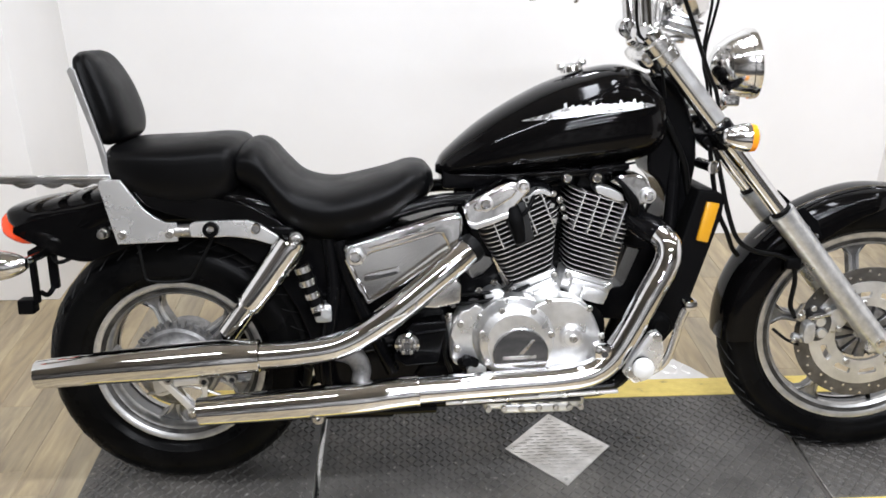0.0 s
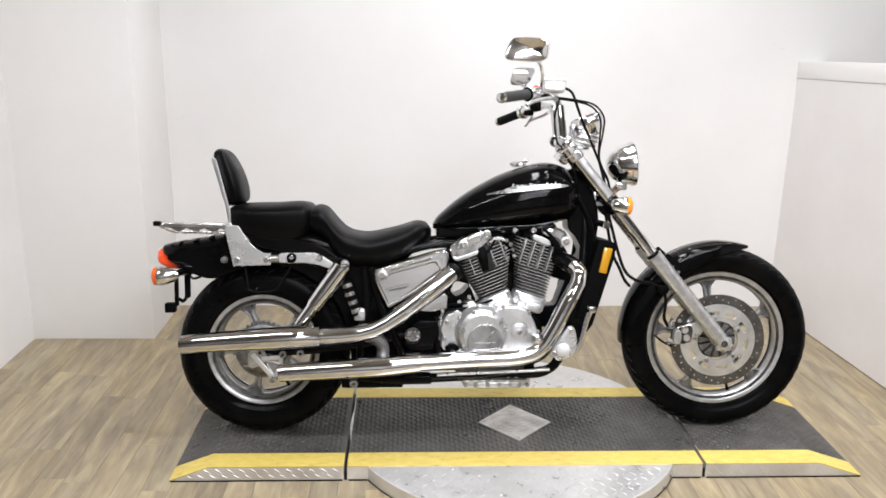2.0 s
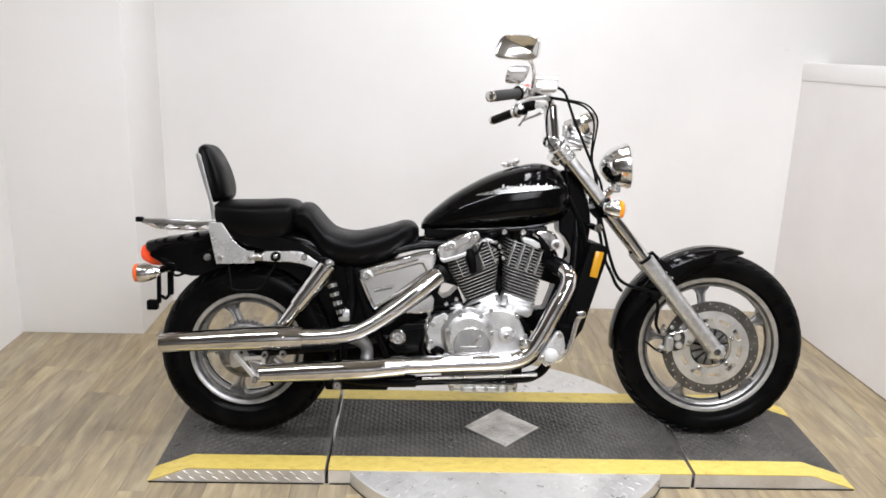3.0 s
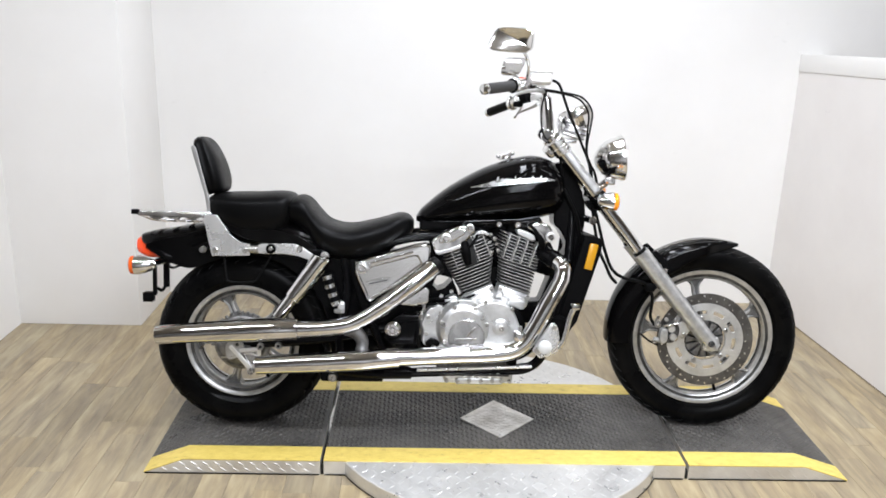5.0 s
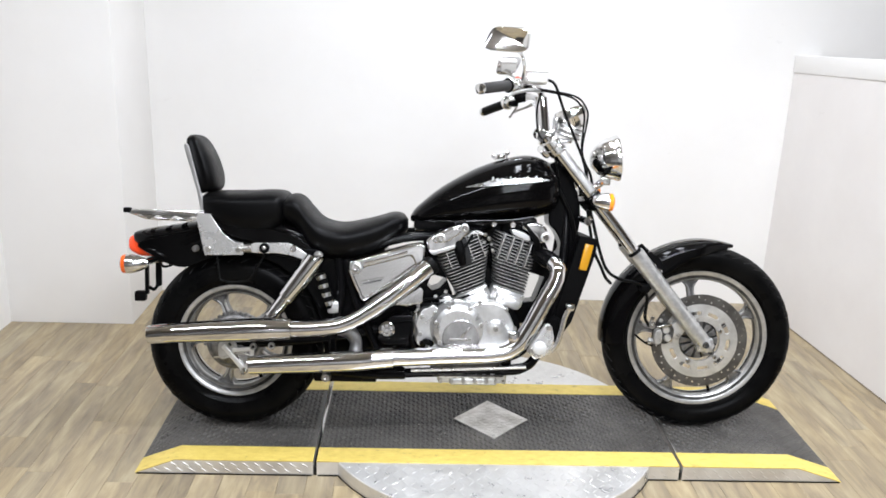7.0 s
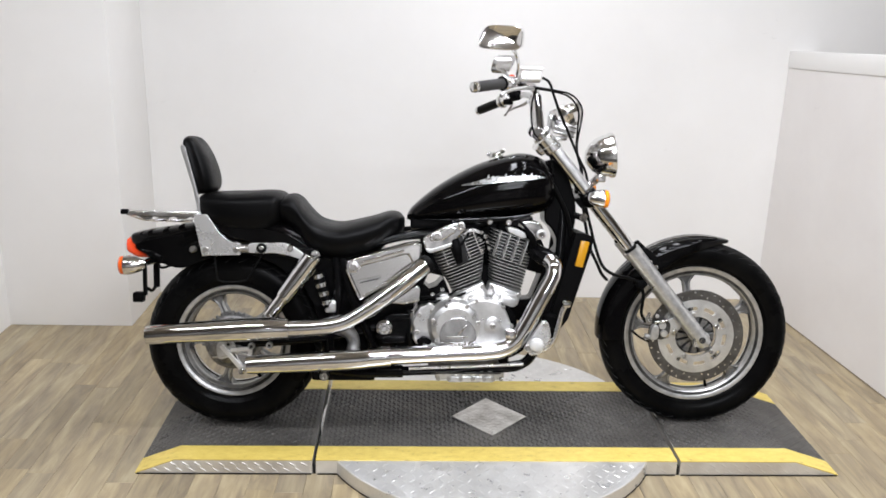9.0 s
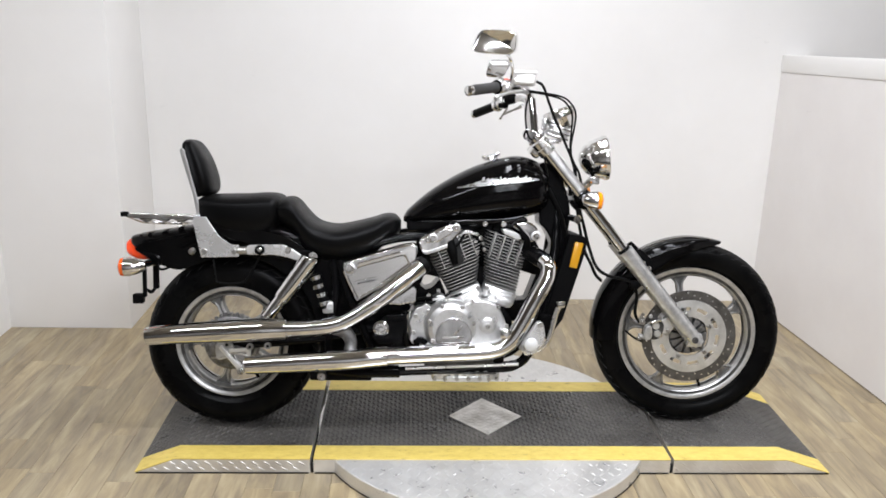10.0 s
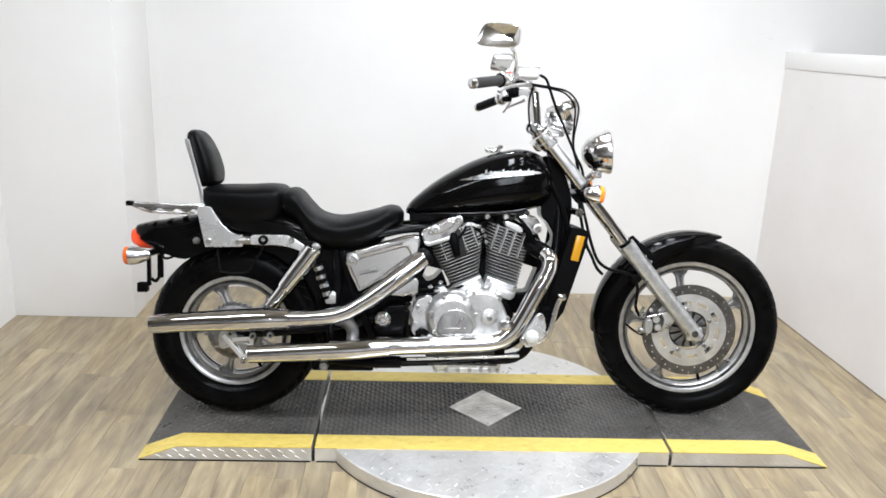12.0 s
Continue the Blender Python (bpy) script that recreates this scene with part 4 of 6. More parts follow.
def emblem(outline, lift, mat, name, label, n=60):
    """A flat badge bent onto the tank's flank."""
    bm = bmesh.new()
    lo, hi = outline
    rows_ = []
    for k in range(n + 1):
        u = k / n
        x = lo[0][0] + (lo[-1][0] - lo[0][0]) * u
        za, zb = (np.interp(x, [p[0] for p in o], [p[1] for p in o]) for o in (lo, hi))
        rows_.append([bm.verts.new((x, -tank_side(x, z) - lift, z)) for z in (za, (za + zb) / 2, zb)])
    for a, b in zip(rows_, rows_[1:]):
        for i in (0, 1):
            bm.faces.new((a[i], b[i], b[i + 1], a[i + 1]))
    bmesh.ops.recalc_face_normals(bm, faces=bm.faces)
    return part(name, bm, mat, tank, label)


wing = ([(0.795, 0.8795), (0.87, 0.8865), (0.95, 0.8965), (1.03, 0.904), (1.086, 0.912)], [(0.795, 0.8815), (0.85, 0.8970), (0.89, 0.9110), (0.95, 0.9150), (1.03, 0.9200), (1.07, 0.9185), (1.086, 0.9145)])
emblem(wing, 0.0022, BADGE, "tank_badge", "chrome wing-shaped badge")
for lo, hi in ((0.84, 0.93), (0.93, 1.01), (1.01, 1.07)):  # dark hollows along the wing
    zs = [float(np.interp(x, [p[0] for p in wing[0]], [p[1] for p in wing[0]])) + 0.0042 for x in (lo, hi)]
    emblem(([(lo, zs[0]), (hi, zs[1])], [(lo, zs[0] + 0.0006), (hi, zs[1] + 0.0022)]), 0.0027, DARK_CAST, "badge_hollow", "dark hollow in the badge", 8)
random.seed(5)
for k in range(12):  # plain bars above the wing, in place of a word
    x = 0.885 + 0.0148 * k
    z = 0.9045 + 0.0085 * k / 11
    top = (0.0155 if k in (0, 4, 8, 10) else 0.0100) + 0.002 * random.random()
    emblem(([(x, z - 0.002), (x + 0.0068, z - 0.0014)], [(x + 0.001, z + top * 0.8), (x + 0.0078, z + top)]), 0.0030, BADGE, "badge_bar", "plain raised bar of the badge", 3)
cap = part("fuel_cap", lathe([(0.0, 0.009), (0.016, 0.009), (0.020, 0.007), (0.024, 0.005), (0.026, 0.001), (0.026, -0.01), (0, -0.01)], (0.925, 0, 0.991), (-0.16, 0, 1), 28), CHROME, tank, "chrome fuel filler cap")
part("cap_grip", box(0.940, 0.958, -0.012, 0.012, 0.996, 1.009, 0.004), CHROME, tank, "small chrome cap grip")
part("cap_hinge", box(0.893, 0.909, -0.014, 0.014, 0.984, 0.998, 0.004), STEEL, tank, "dark cap hinge")

seat_rows = [(0.150, 0.06, 0.760, 0.790), (0.165, 0.135, 0.742, 0.824), (0.195, 0.150, 0.722, 0.838), (0.225, 0.156, 0.695, 0.828), (0.258, 0.164, 0.648, 0.790), (0.300, 0.170, 0.618, 0.752), (0.367, 0.173, 0.603, 0.738), (0.438, 0.166, 0.612, 0.750), (0.500, 0.152, 0.634, 0.766), (0.545, 0.134, 0.668, 0.780), (0.580, 0.108, 0.692, 0.776), (0.600, 0.066, 0.722, 0.755)]
part("rider_seat", loft([ellipse_ring(r[0], r[1], r[2], r[3], 2.4, 48, 0.66) for r in stations(seat_rows, 5)]), VINYL, bike, "black vinyl rider seat", 60)
rear_rows = [(-0.122, 0.05, 0.770, 0.812), (-0.112, 0.108, 0.738, 0.832), (-0.082, 0.132, 0.712, 0.841), (-0.02, 0.147, 0.690, 0.844), (0.05, 0.153, 0.682, 0.846), (0.118, 0.153, 0.692, 0.850), (0.160, 0.146, 0.722, 0.844), (0.184, 0.10, 0.760, 0.820)]
part("passenger_seat", loft([ellipse_ring(r[0], r[1], r[2], r[3], 2.7, 44, 0.70) for r in stations(rear_rows, 5)]), VINYL, bike, "black vinyl passenger seat", 60)
part("seat_base", slab(rounded([(-0.06, 0.74), (0.05, 0.735), (0.13, 0.72), (0.20, 0.70), (0.27, 0.655), (0.24, 0.64), (0.10, 0.665), (-0.02, 0.70)], 3), -0.128, 0.128, 0.006), PAINT, bike, "glossy black seat valance")

# backrest pad on its sissy bar
tilt = Matrix.Translation((-0.108, 0, 0.835)) @ pose(0, 0, 0, 0, -13, 0)
pad_rings = []
for u, half, back, fore in stations([(0.0, 0.075, -0.014, 0.030, ), (0.012, 0.098, -0.026, 0.043), (0.05, 0.110, -0.030, 0.052), (0.11, 0.110, -0.030, 0.048), (0.163, 0.102, -0.028, 0.035), (0.193, 0.090, -0.022, 0.020), (0.205, 0.06, -0.010, 0.005)], 4):
    ring = ellipse_ring(0, half, back, fore, 3.6, 88, 0.50)
    seam = back + (fore - back) * 0.52

    def tucked(v):  # the cover is drawn in along a seam between its side and its face
        return v.y * (1 - 0.055 * math.exp(-((v.z - seam) / 0.0055) ** 2))

    pad_rings.append([Vector((v.z, tucked(v), u)) for v in ring])
part("backrest_pad", moved(loft(pad_rings), tilt), VINYL, bike, "black vinyl backrest pad with a tucked seam", 60)
for s in (-1, 1):
    bar = [(-0.170, 0.996), (-0.163, 1.005), (-0.153, 0.998), (-0.110, 0.83), (-0.096, 0.765), (-0.112, 0.760), (-0.125, 0.84)]
    part("sissy_bar", slab(bar, 0.113 * s - 0.004, 0.113 * s + 0.004, 0.002), SATIN, bike, "flat chrome sissy bar")
    side = part("side_plate", slab([(-0.124, 0.762), (-0.114, 0.768), (-0.076, 0.768), (-0.054, 0.735), (-0.034, 0.706), (-0.012, 0.686), (0.012, 0.673), (0.036, 0.671), (0.036, 0.630), (-0.094, 0.626)], 0.140 * s - 0.004, 0.140 * s + 0.004, 0.002), BRUSHED, bike, "bright flat backrest mounting plate")
    rail = part("fender_rail", slab([(0.058, 0.664), (0.072, 0.671), (0.13, 0.673), (0.188, 0.673), (0.215, 0.662), (0.248, 0.640), (0.258, 0.626), (0.236, 0.618), (0.20, 0.630), (0.151, 0.637), (0.10, 0.636), (0.058, 0.638)], 0.132 * s - 0.006, 0.132 * s + 0.006, 0.003), BRUSHED, bike, "bright chrome fender rail")
    part("rail_sleeve", rod((0.030, 0.134 * s, 0.651), (0.064, 0.134 * s, 0.652), 0.0145, 16), STEEL, rail, "dull steel sleeve")
    for x in (-0.082, 0.020):
        bolt("plate_bolt", (x, 0.145 * s, 0.648), (0, s, 0), 0.010, STEEL, side)
    washer_stud("grommet", (0.108, 0.141 * s, 0.655), (0, s, 0), 0.017, rail)
    bolt("rail_bolt", (0.205, 0.139 * s, 0.655), (0, s, 0), 0.012, CHROME, rail)
    part("knob", join(rod((-0.131, 0.10 * s, 0.645), (-0.131, 0.122 * s, 0.645), 0.012), lathe([(0.0095, 0), (0.0095, 0.010), (0.007, 0.014), (0, 0.015)], (-0.131, 0.122 * s, 0.645), (0, s, 0), 18)), STEEL, bike, "chrome stud on the fender")
part("rack", moved(join(tube([(-0.10, -0.118, 0.768), (-0.22, -0.118, 0.770), (-0.34, -0.112, 0.772), (-0.362, -0.09, 0.772), (-0.365, 0, 0.772), (-0.362, 0.09, 0.772), (-0.34, 0.112, 0.772), (-0.22, 0.118, 0.770), (-0.10, 0.118, 0.768)], 0.0062, 10, 4), *[box(x - 0.011, x + 0.011, -0.115, 0.115, 0.763, 0.770, 0.002) for x in (-0.32, -0.26, -0.20, -0.14)], slab([(-0.352, 0.760), (-0.345, 0.774), (-0.10, 0.775), (-0.10, 0.756), (-0.30, 0.757)], -0.124, -0.112, 0.002), *[slab(rounded([(x - 0.026, 0.760), (x, 0.748), (x + 0.026, 0.760), (x, 0.764)], 3), -0.110, -0.100, 0.001) for x in (-0.29, -0.23, -0.17)]), Matrix.Translation((0, -0.118, 0.768)) @ pose(0, 0, 0, -11.0) @ Matrix.Translation((0, 0.118, -0.768))), CHROME_SOFT, bike, "chrome luggage rack")
part("rack_end", box(-0.372, -0.348, -0.127, -0.105, 0.764, 0.781, 0.003), PLASTIC, bike, "dark rack end cap")
part("saddlebag_guard", tube([(-0.058, -0.118, 0.632), (-0.048, -0.124, 0.555), (-0.040, -0.125, 0.537), (0.0, -0.126, 0.533), (0.045, -0.125, 0.537), (0.062, -0.124, 0.552), (0.108, -0.12, 0.632)], 0.0038, 8, 4), HOSE, bike, "thin dark wire guard")


# -- engine --
case = part("engine", join(slab(rounded([(0.665, 0.44), (0.70, 0.455), (0.80, 0.46), (0.90, 0.465), (0.96, 0.46), (1.0, 0.42), (1.005, 0.35), (0.97, 0.29), (0.85, 0.26), (0.70, 0.265), (0.640, 0.32), (0.632, 0.40)], 3), -0.105, 0.15, 0.01)), FRAME, bike, "cast aluminium V-twin engine")
part("gearbox_cover", slab(rounded([(0.640, 0.425), (0.655, 0.455), (0.675, 0.462), (0.690, 0.472), (0.712, 0.455), (0.705, 0.42), (0.692, 0.39), (0.70, 0.345), (0.690, 0.33), (0.668, 0.338), (0.650, 0.325), (0.634, 0.345), (0.640, 0.38), (0.632, 0.40)], 2), -0.160, -0.10, 0.007), COVER, case, "cast gearbox cover")
part("intake_box", slab([(0.835, 0.54), (0.895, 0.515), (0.945, 0.54), (0.93, 0.76), (0.80, 0.76)], -0.035, 0.06, 0.008), FRAME, bike, "black intake box between the cylinders")
part("engine_hanger", slab([(1.00, 0.60), (1.04, 0.578), (1.085, 0.564), (1.125, 0.562), (1.134, 0.62), (1.112, 0.650), (1.088, 0.70), (1.05, 0.735), (1.02, 0.70)], -0.045, 0.045, 0.006), FRAME, bike, "black front engine hanger")
part("engine_hanger", slab([(1.097, 0.566), (1.128, 0.572), (1.145, 0.54), (1.118, 0.45), (1.07, 0.385), (1.00, 0.39), (0.985, 0.466), (1.062, 0.472)], -0.045, 0.045, 0.006), FRAME, bike, "black lower engine hanger")
sump = part("sump", slab([(0.66, 0.285), (0.95, 0.285), (0.93, 0.225), (0.70, 0.222)], -0.11, 0.11, 0.008), DARK_CAST, case, "finned engine sump")
for k in range(7):
    part("sump_rib", box(0.72 + 0.03 * k, 0.742 + 0.03 * k, -0.115, 0.1, 0.200, 0.228, 0.006), CAST, case)
part("sump_rail", box(0.70, 0.95, -0.122, -0.112, 0.208, 0.216, 0.003), DARK_CAST, case)
for p in ((0.655, 0.43), (0.648, 0.37), (0.70, 0.445), (0.712, 0.35)):
    bolt("case_bolt", (p[0], -0.166, p[1]), -Y, 0.008, STEEL, case)
cover = part("clutch_cover", lathe([(0.0, -0.205), (0.066, -0.205), (0.0665, -0.203), (0.082, -0.198), (0.088, -0.190), (0.092, -0.170), (0.096, -0.166), (0.096, -0.13), (0, -0.13)], (0.778, 0, 0.396), (0, 1, 0), 64), COVER, case, "round polished clutch cover")
for k in range(7):
    a = radians(62 + k * 360 / 7)
    bolt("cover_bolt", (0.778 + 0.081 * math.cos(a), -0.199, 0.396 + 0.081 * math.sin(a)), -Y, 0.0078, STEEL, cover)
dome = [(0.064 * math.cos(radians(a)), 0.064 * math.sin(radians(a))) for a in range(-31, 212, 9)]
part("chrome_inset", slab([(0.787 + x, 0.366 + z) for x, z in dome], -0.2105, -0.20, 0.003), CHROME, cover, "D-shaped chrome inset")
part("inset_badge", join(slab([(0.747, 0.357), (0.822, 0.360), (0.822, 0.367), (0.747, 0.365)], -0.212, -0.208, 0.001), slab([(0.783, 0.370), (0.793, 0.370), (0.820, 0.404), (0.811, 0.404)], -0.212, -0.208, 0.001)), STEEL, cover, "plain badge bars")
lobe = part("side_case", slab(rounded([(0.832, 0.482), (0.895, 0.490), (0.940, 0.470), (0.968, 0.42), (0.975, 0.37), (0.94, 0.325), (0.86, 0.318), (0.80, 0.33), (0.80, 0.44)], 4), -0.185, -0.12, 0.012, 3), COVER, case, "polished engine side cover")
part("round_cap", lathe([(0.0, -0.199), (0.006, -0.199), (0.008, -0.196), (0.010, -0.199), (0.020, -0.198), (0.0225, -0.194), (0.024, -0.194), (0.028, -0.192), (0.030, -0.184), (0.030, -0.17), (0, -0.17)], (0.908, 0, 0.400), (0, 1, 0), 40), COVER, case, "round polished cap")
bolt("cap_bolt", (0.908, -0.199, 0.400), -Y, 0.010, STEEL, case)
for p in ((0.852, 0.487), (0.945, 0.466), (0.976, 0.40), (0.955, 0.33), (0.88, 0.322)):
    bolt("case_bolt", (p[0], -0.186, p[1]), -Y, 0.0075, STEEL, lobe)
for k, line in enumerate(([(0.60, -0.10, 0.455), (0.66, -0.135, 0.468), (0.74, -0.135, 0.478), (0.82, -0.11, 0.50)], [(0.60, -0.09, 0.47), (0.68, -0.125, 0.487), (0.76, -0.12, 0.495), (0.80, -0.09, 0.53)], [(0.615, -0.13, 0.44), (0.622, -0.15, 0.40), (0.620, -0.15, 0.35), (0.635, -0.13, 0.30)], [(0.632, -0.12, 0.44), (0.634, -0.14, 0.39), (0.638, -0.14, 0.34)])):
    part("engine_hose", tube(line, 0.0048 if k < 2 else 0.006, 8, 5), HOSE if k != 3 else STEEL, bike, "black hose" if k != 3 else "bright pipe")
# black filler added to darken the see-through gap behind the cylinder
part("air_duct", slab([(0.655, 0.575), (0.690, 0.562), (0.76, 0.545), (0.79, 0.62), (0.76, 0.70), (0.655, 0.70)], -0.05, 0.06, 0.008), FRAME, case, "black filler block added behind the cylinder")
# another added filler, dark backing for the hoses
part("intake_bracket", slab([(0.648, 0.436), (0.72, 0.44), (0.765, 0.495), (0.742, 0.548), (0.715, 0.518), (0.690, 0.508), (0.668, 0.532), (0.65, 0.53)], -0.075, 0.05, 0.006), FRAME, case, "black filler block added behind the hoses")
part("breather_block", slab(rounded([(0.715, 0.488), (0.745, 0.50), (0.762, 0.485), (0.75, 0.465), (0.72, 0.468)], 3), -0.13, -0.08, 0.006), CAST, case, "small cast block")
for p in ((0.700, 0.498), (0.64, 0.465), (0.735, 0.515)):
    bolt("hose_clip", (p[0], -0.13, p[1]), -Y, 0.008, CHROME, bike)
part("water_elbow", join(tube([(0.655, -0.165, 0.335), (0.672, -0.18, 0.347), (0.69, -0.17, 0.335)], 0.011, 10), rod((0.668, -0.17, 0.347), (0.668, -0.195, 0.347), 0.011)), PLASTIC, case)
part("drain_cover", slab(rounded([(0.67, 0.325), (0.70, 0.335), (0.715, 0.32), (0.70, 0.305), (0.675, 0.308)], 3), -0.175, -0.13, 0.005), CAST, case)


def cylinder(name, base, tilt_, size, width, foot, slide, cut, label, count):
    """A finned cylinder: fins square to an axis that leans by tilt_ degrees; width above, foot its share below, slide its drift across, cut the trim of its upper corner."""
    b = Vector((base[0], 0, base[1]))
    up = Vector((math.sin(radians(tilt_)), 0, math.cos(radians(tilt_))))
    across = Vector((up.z, 0, -up.x))
    m = Matrix(((across.x, 0, up.x, b.x), (0, 1, 0, 0), (across.z, 0, up.z, b.z), (0, 0, 0, 1)))
    core = part(name, moved(join(lathe([(0, -0.05), (0.050, -0.05), (0.050, size * 0.55), (0.05, size), (0, size)], (slide * 0.3, -0.02, 0), (0, 0, 1), 32), box(slide - 0.05, slide + 0.05, -0.08, 0.06, size * 0.5, size, 0.006)), m), FRAME, bike, label)
    n = 36
    for k in range(count):
        u = (k + 0.5) / count
        h = size * u
        w = width * (foot + (1 - foot) * min(1.0, u * 1.45) - 0.10 * max(0.0, u - 0.75) / 0.25)
        ring = []
        for q in range(n):
            a = 2 * math.pi * q / n
            trim = 1 - cut * max(0.0, u - 0.68) / 0.32 if math.cos(a) > 0 else 1.0
            ring.append((slide * u + w * trim * math.copysign(abs(math.cos(a)) ** 0.34, math.cos(a)), -0.02 + 0.118 * (0.86 + 0.14 * u) * math.copysign(abs(math.sin(a)) ** 0.36, math.sin(a))))
        thick = 0.0014
        fin = loft([[Vector((slide * u + (x - slide * u) * s, -0.02 + (y + 0.02) * s, h + z)) for x, y in ring] for s, z in ((0.99, -thick), (1.0, -thick * 0.7), (1.0, thick * 0.7), (0.99, thick))])
        ob = part("fin", moved(fin, m), FIN, core)
        ob.data.materials.append(DARK_CAST)
        for f in ob.data.polygons:
            f.material_index = 1 if abs(f.normal.dot(up)) > 0.6 else 0
    for v in (-0.62, -0.2, 0.22, 0.64):
        y = -0.1365 + 0.004 * abs(v)
        lean = slide * 0.75 + v * width
        part("fin_rib", moved(box(lean - 0.0012, lean + 0.0012, y, y + 0.05, size * 0.50, size * 0.99, 0.0005), m), FIN, core)
    part("cylinder_base", moved(join(box(-0.060, 0.060, -0.105, 0.08, -0.052, 0.0, 0.006), box(-0.040, 0.046, -0.118, 0.08, -0.060, -0.014, 0.006), box(-0.012, 0.050, -0.126, 0.08, -0.056, -0.026, 0.004)), m), COVER, core, "cast cylinder foot")
    for x in (-0.050, 0.052):
        bolt("foot_bolt", m @ Vector((x, -0.110, -0.012)), -Y, 0.008, STEEL, core)
    return core, m


rear_cyl, m1 = cylinder("rear_cylinder", (0.826, 0.517), -22.5, 0.196, 0.098, 0.54, 0.036, 0.45, "black cylinder with bright cooling fins", 17)
front_cyl, m2 = cylinder("front_cylinder", (0.962, 0.521), 17.0, 0.190, 0.079, 0.76, -0.042, 0.15, "black cylinder with bright cooling fins", 17)
for core, m, s, x in ((rear_cyl, m1, 0.196, 0.01), (front_cyl, m2, 0.190, -0.036)):
    part("cylinder_head", moved(box(x - 0.06, x + 0.06, -0.09, 0.08, s - 0.004, s + 0.045, 0.01), m), FRAME, core, "black cylinder head")
# rocker covers: a faceted shell with a bright lower strip
hood = part("rocker_cover", slab([(0.662, 0.694), (0.668, 0.668), (0.674, 0.655), (0.690, 0.650), (0.722, 0.660), (0.768, 0.678), (0.788, 0.702), (0.812, 0.728), (0.812, 0.742), (0.792, 0.751), (0.764, 0.749), (0.742, 0.742), (0.704, 0.722), (0.674, 0.705)], -0.146, -0.03, 0.010, 3), CHROME, bike, "chrome rocker cover")
part("cover_strip", slab([(0.671, 0.663), (0.678, 0.650), (0.690, 0.645), (0.724, 0.655), (0.770, 0.673), (0.778, 0.684), (0.764, 0.684), (0.722, 0.669), (0.690, 0.659)], -0.151, -0.05, 0.003), COVER, hood, "bright lower edge of the rocker cover")
part("cover_facet", slab([(0.684, 0.698), (0.690, 0.686), (0.730, 0.690), (0.772, 0.716), (0.784, 0.734), (0.762, 0.741), (0.745, 0.735), (0.706, 0.715)], -0.1515, -0.14, 0.0045, 2), SMOOTH, hood, "flat mirror-bright facet")
for p, r in (((0.7115, 0.704), 0.0145), ((0.794, 0.742), 0.012)):
    part("stud_seat", lathe([(0.4 * r, -0.006), (r * 1.15, -0.004), (r * 1.2, 0.004), (0, 0.006)], (p[0], -0.152, p[1]), Y, 24), COVER, hood, "bright stud seat")
    bolt("cover_stud", (p[0], -0.157, p[1]), -Y, r * 0.85, CHROME, hood, "chrome domed fixing")
part("fin_hood", slab(rounded([(0.808, 0.712), (0.822, 0.728), (0.842, 0.731), (0.862, 0.722), (0.858, 0.714), (0.842, 0.720), (0.826, 0.718), (0.815, 0.705)], 3), -0.136, -0.06, 0.004, 2), COVER, hood, "rounded upper fin")
hood2 = part("rocker_cover", slab([(0.957, 0.736), (0.967, 0.739), (1.002, 0.729), (1.021, 0.718), (1.026, 0.702), (1.012, 0.701), (0.986, 0.711), (0.962, 0.722)], -0.142, -0.03, 0.003, 2), COVER, bike, "chrome rocker cover")
part("cover_wing", slab([(0.990, 0.748), (1.006, 0.761), (1.044, 0.766), (1.070, 0.756), (1.083, 0.738), (1.086, 0.712), (1.072, 0.693), (1.055, 0.690), (1.044, 0.706), (1.030, 0.724), (1.008, 0.738)], -0.148, -0.06, 0.008, 3), CHROME, hood2, "angular chrome cover")
part("plug_lead", tube([(1.000, -0.150, 0.758), (1.016, -0.158, 0.742), (1.030, -0.160, 0.722), (1.044, -0.155, 0.700), (1.050, -0.140, 0.676)], [0.005, 0.006, 0.009, 0.012, 0.012], 10, 5), PLASTIC, hood2, "black spark plug lead")
for p, r in (((0.896, 0.755), 0.0115), ((0.962, 0.755), 0.013), ((1.076, 0.716), 0.0135)):
    y = -0.152 if p[0] > 1 else -0.130
    part("stud_seat", lathe([(0.5 * r, -0.004), (r * 1.25, -0.003), (r * 1.3, 0.004), (0, 0.012)], (p[0], y, p[1]), Y, 24), COVER if p[0] > 1 else FRAME, hood2, "stud seat")
    bolt("cover_stud", (p[0], y - 0.005, p[1]), -Y, r * 0.85, CHROME, hood2, "chrome domed fixing")
for x, z, r in ((0.869, 0.717, 0.007), (0.884, 0.703, 0.0085), (0.891, 0.684, 0.006), (0.897, 0.662, 0.007)):  # nuts between the heads
    bolt("head_nut", (x, -0.118, z), (0.4, -1, 0.2), r, STEEL, hood)
plug = part("plug_cap", join(tube([(0.772, -0.12, 0.700), (0.780, -0.15, 0.665), (0.792, -0.14, 0.615)], [0.014, 0.017, 0.012], 12), tube([(0.780, -0.15, 0.665), (0.805, -0.155, 0.69), (0.83, -0.12, 0.73)], 0.005, 8)), PLASTIC, bike, "black spark plug cap and lead")
# solid near-black block gives the plug opening its shade by colour
part("plug_shade", slab([(0.748, 0.690), (0.802, 0.707), (0.825, 0.618), (0.785, 0.600)], -0.1385, -0.05, 0.004), DARK, bike)
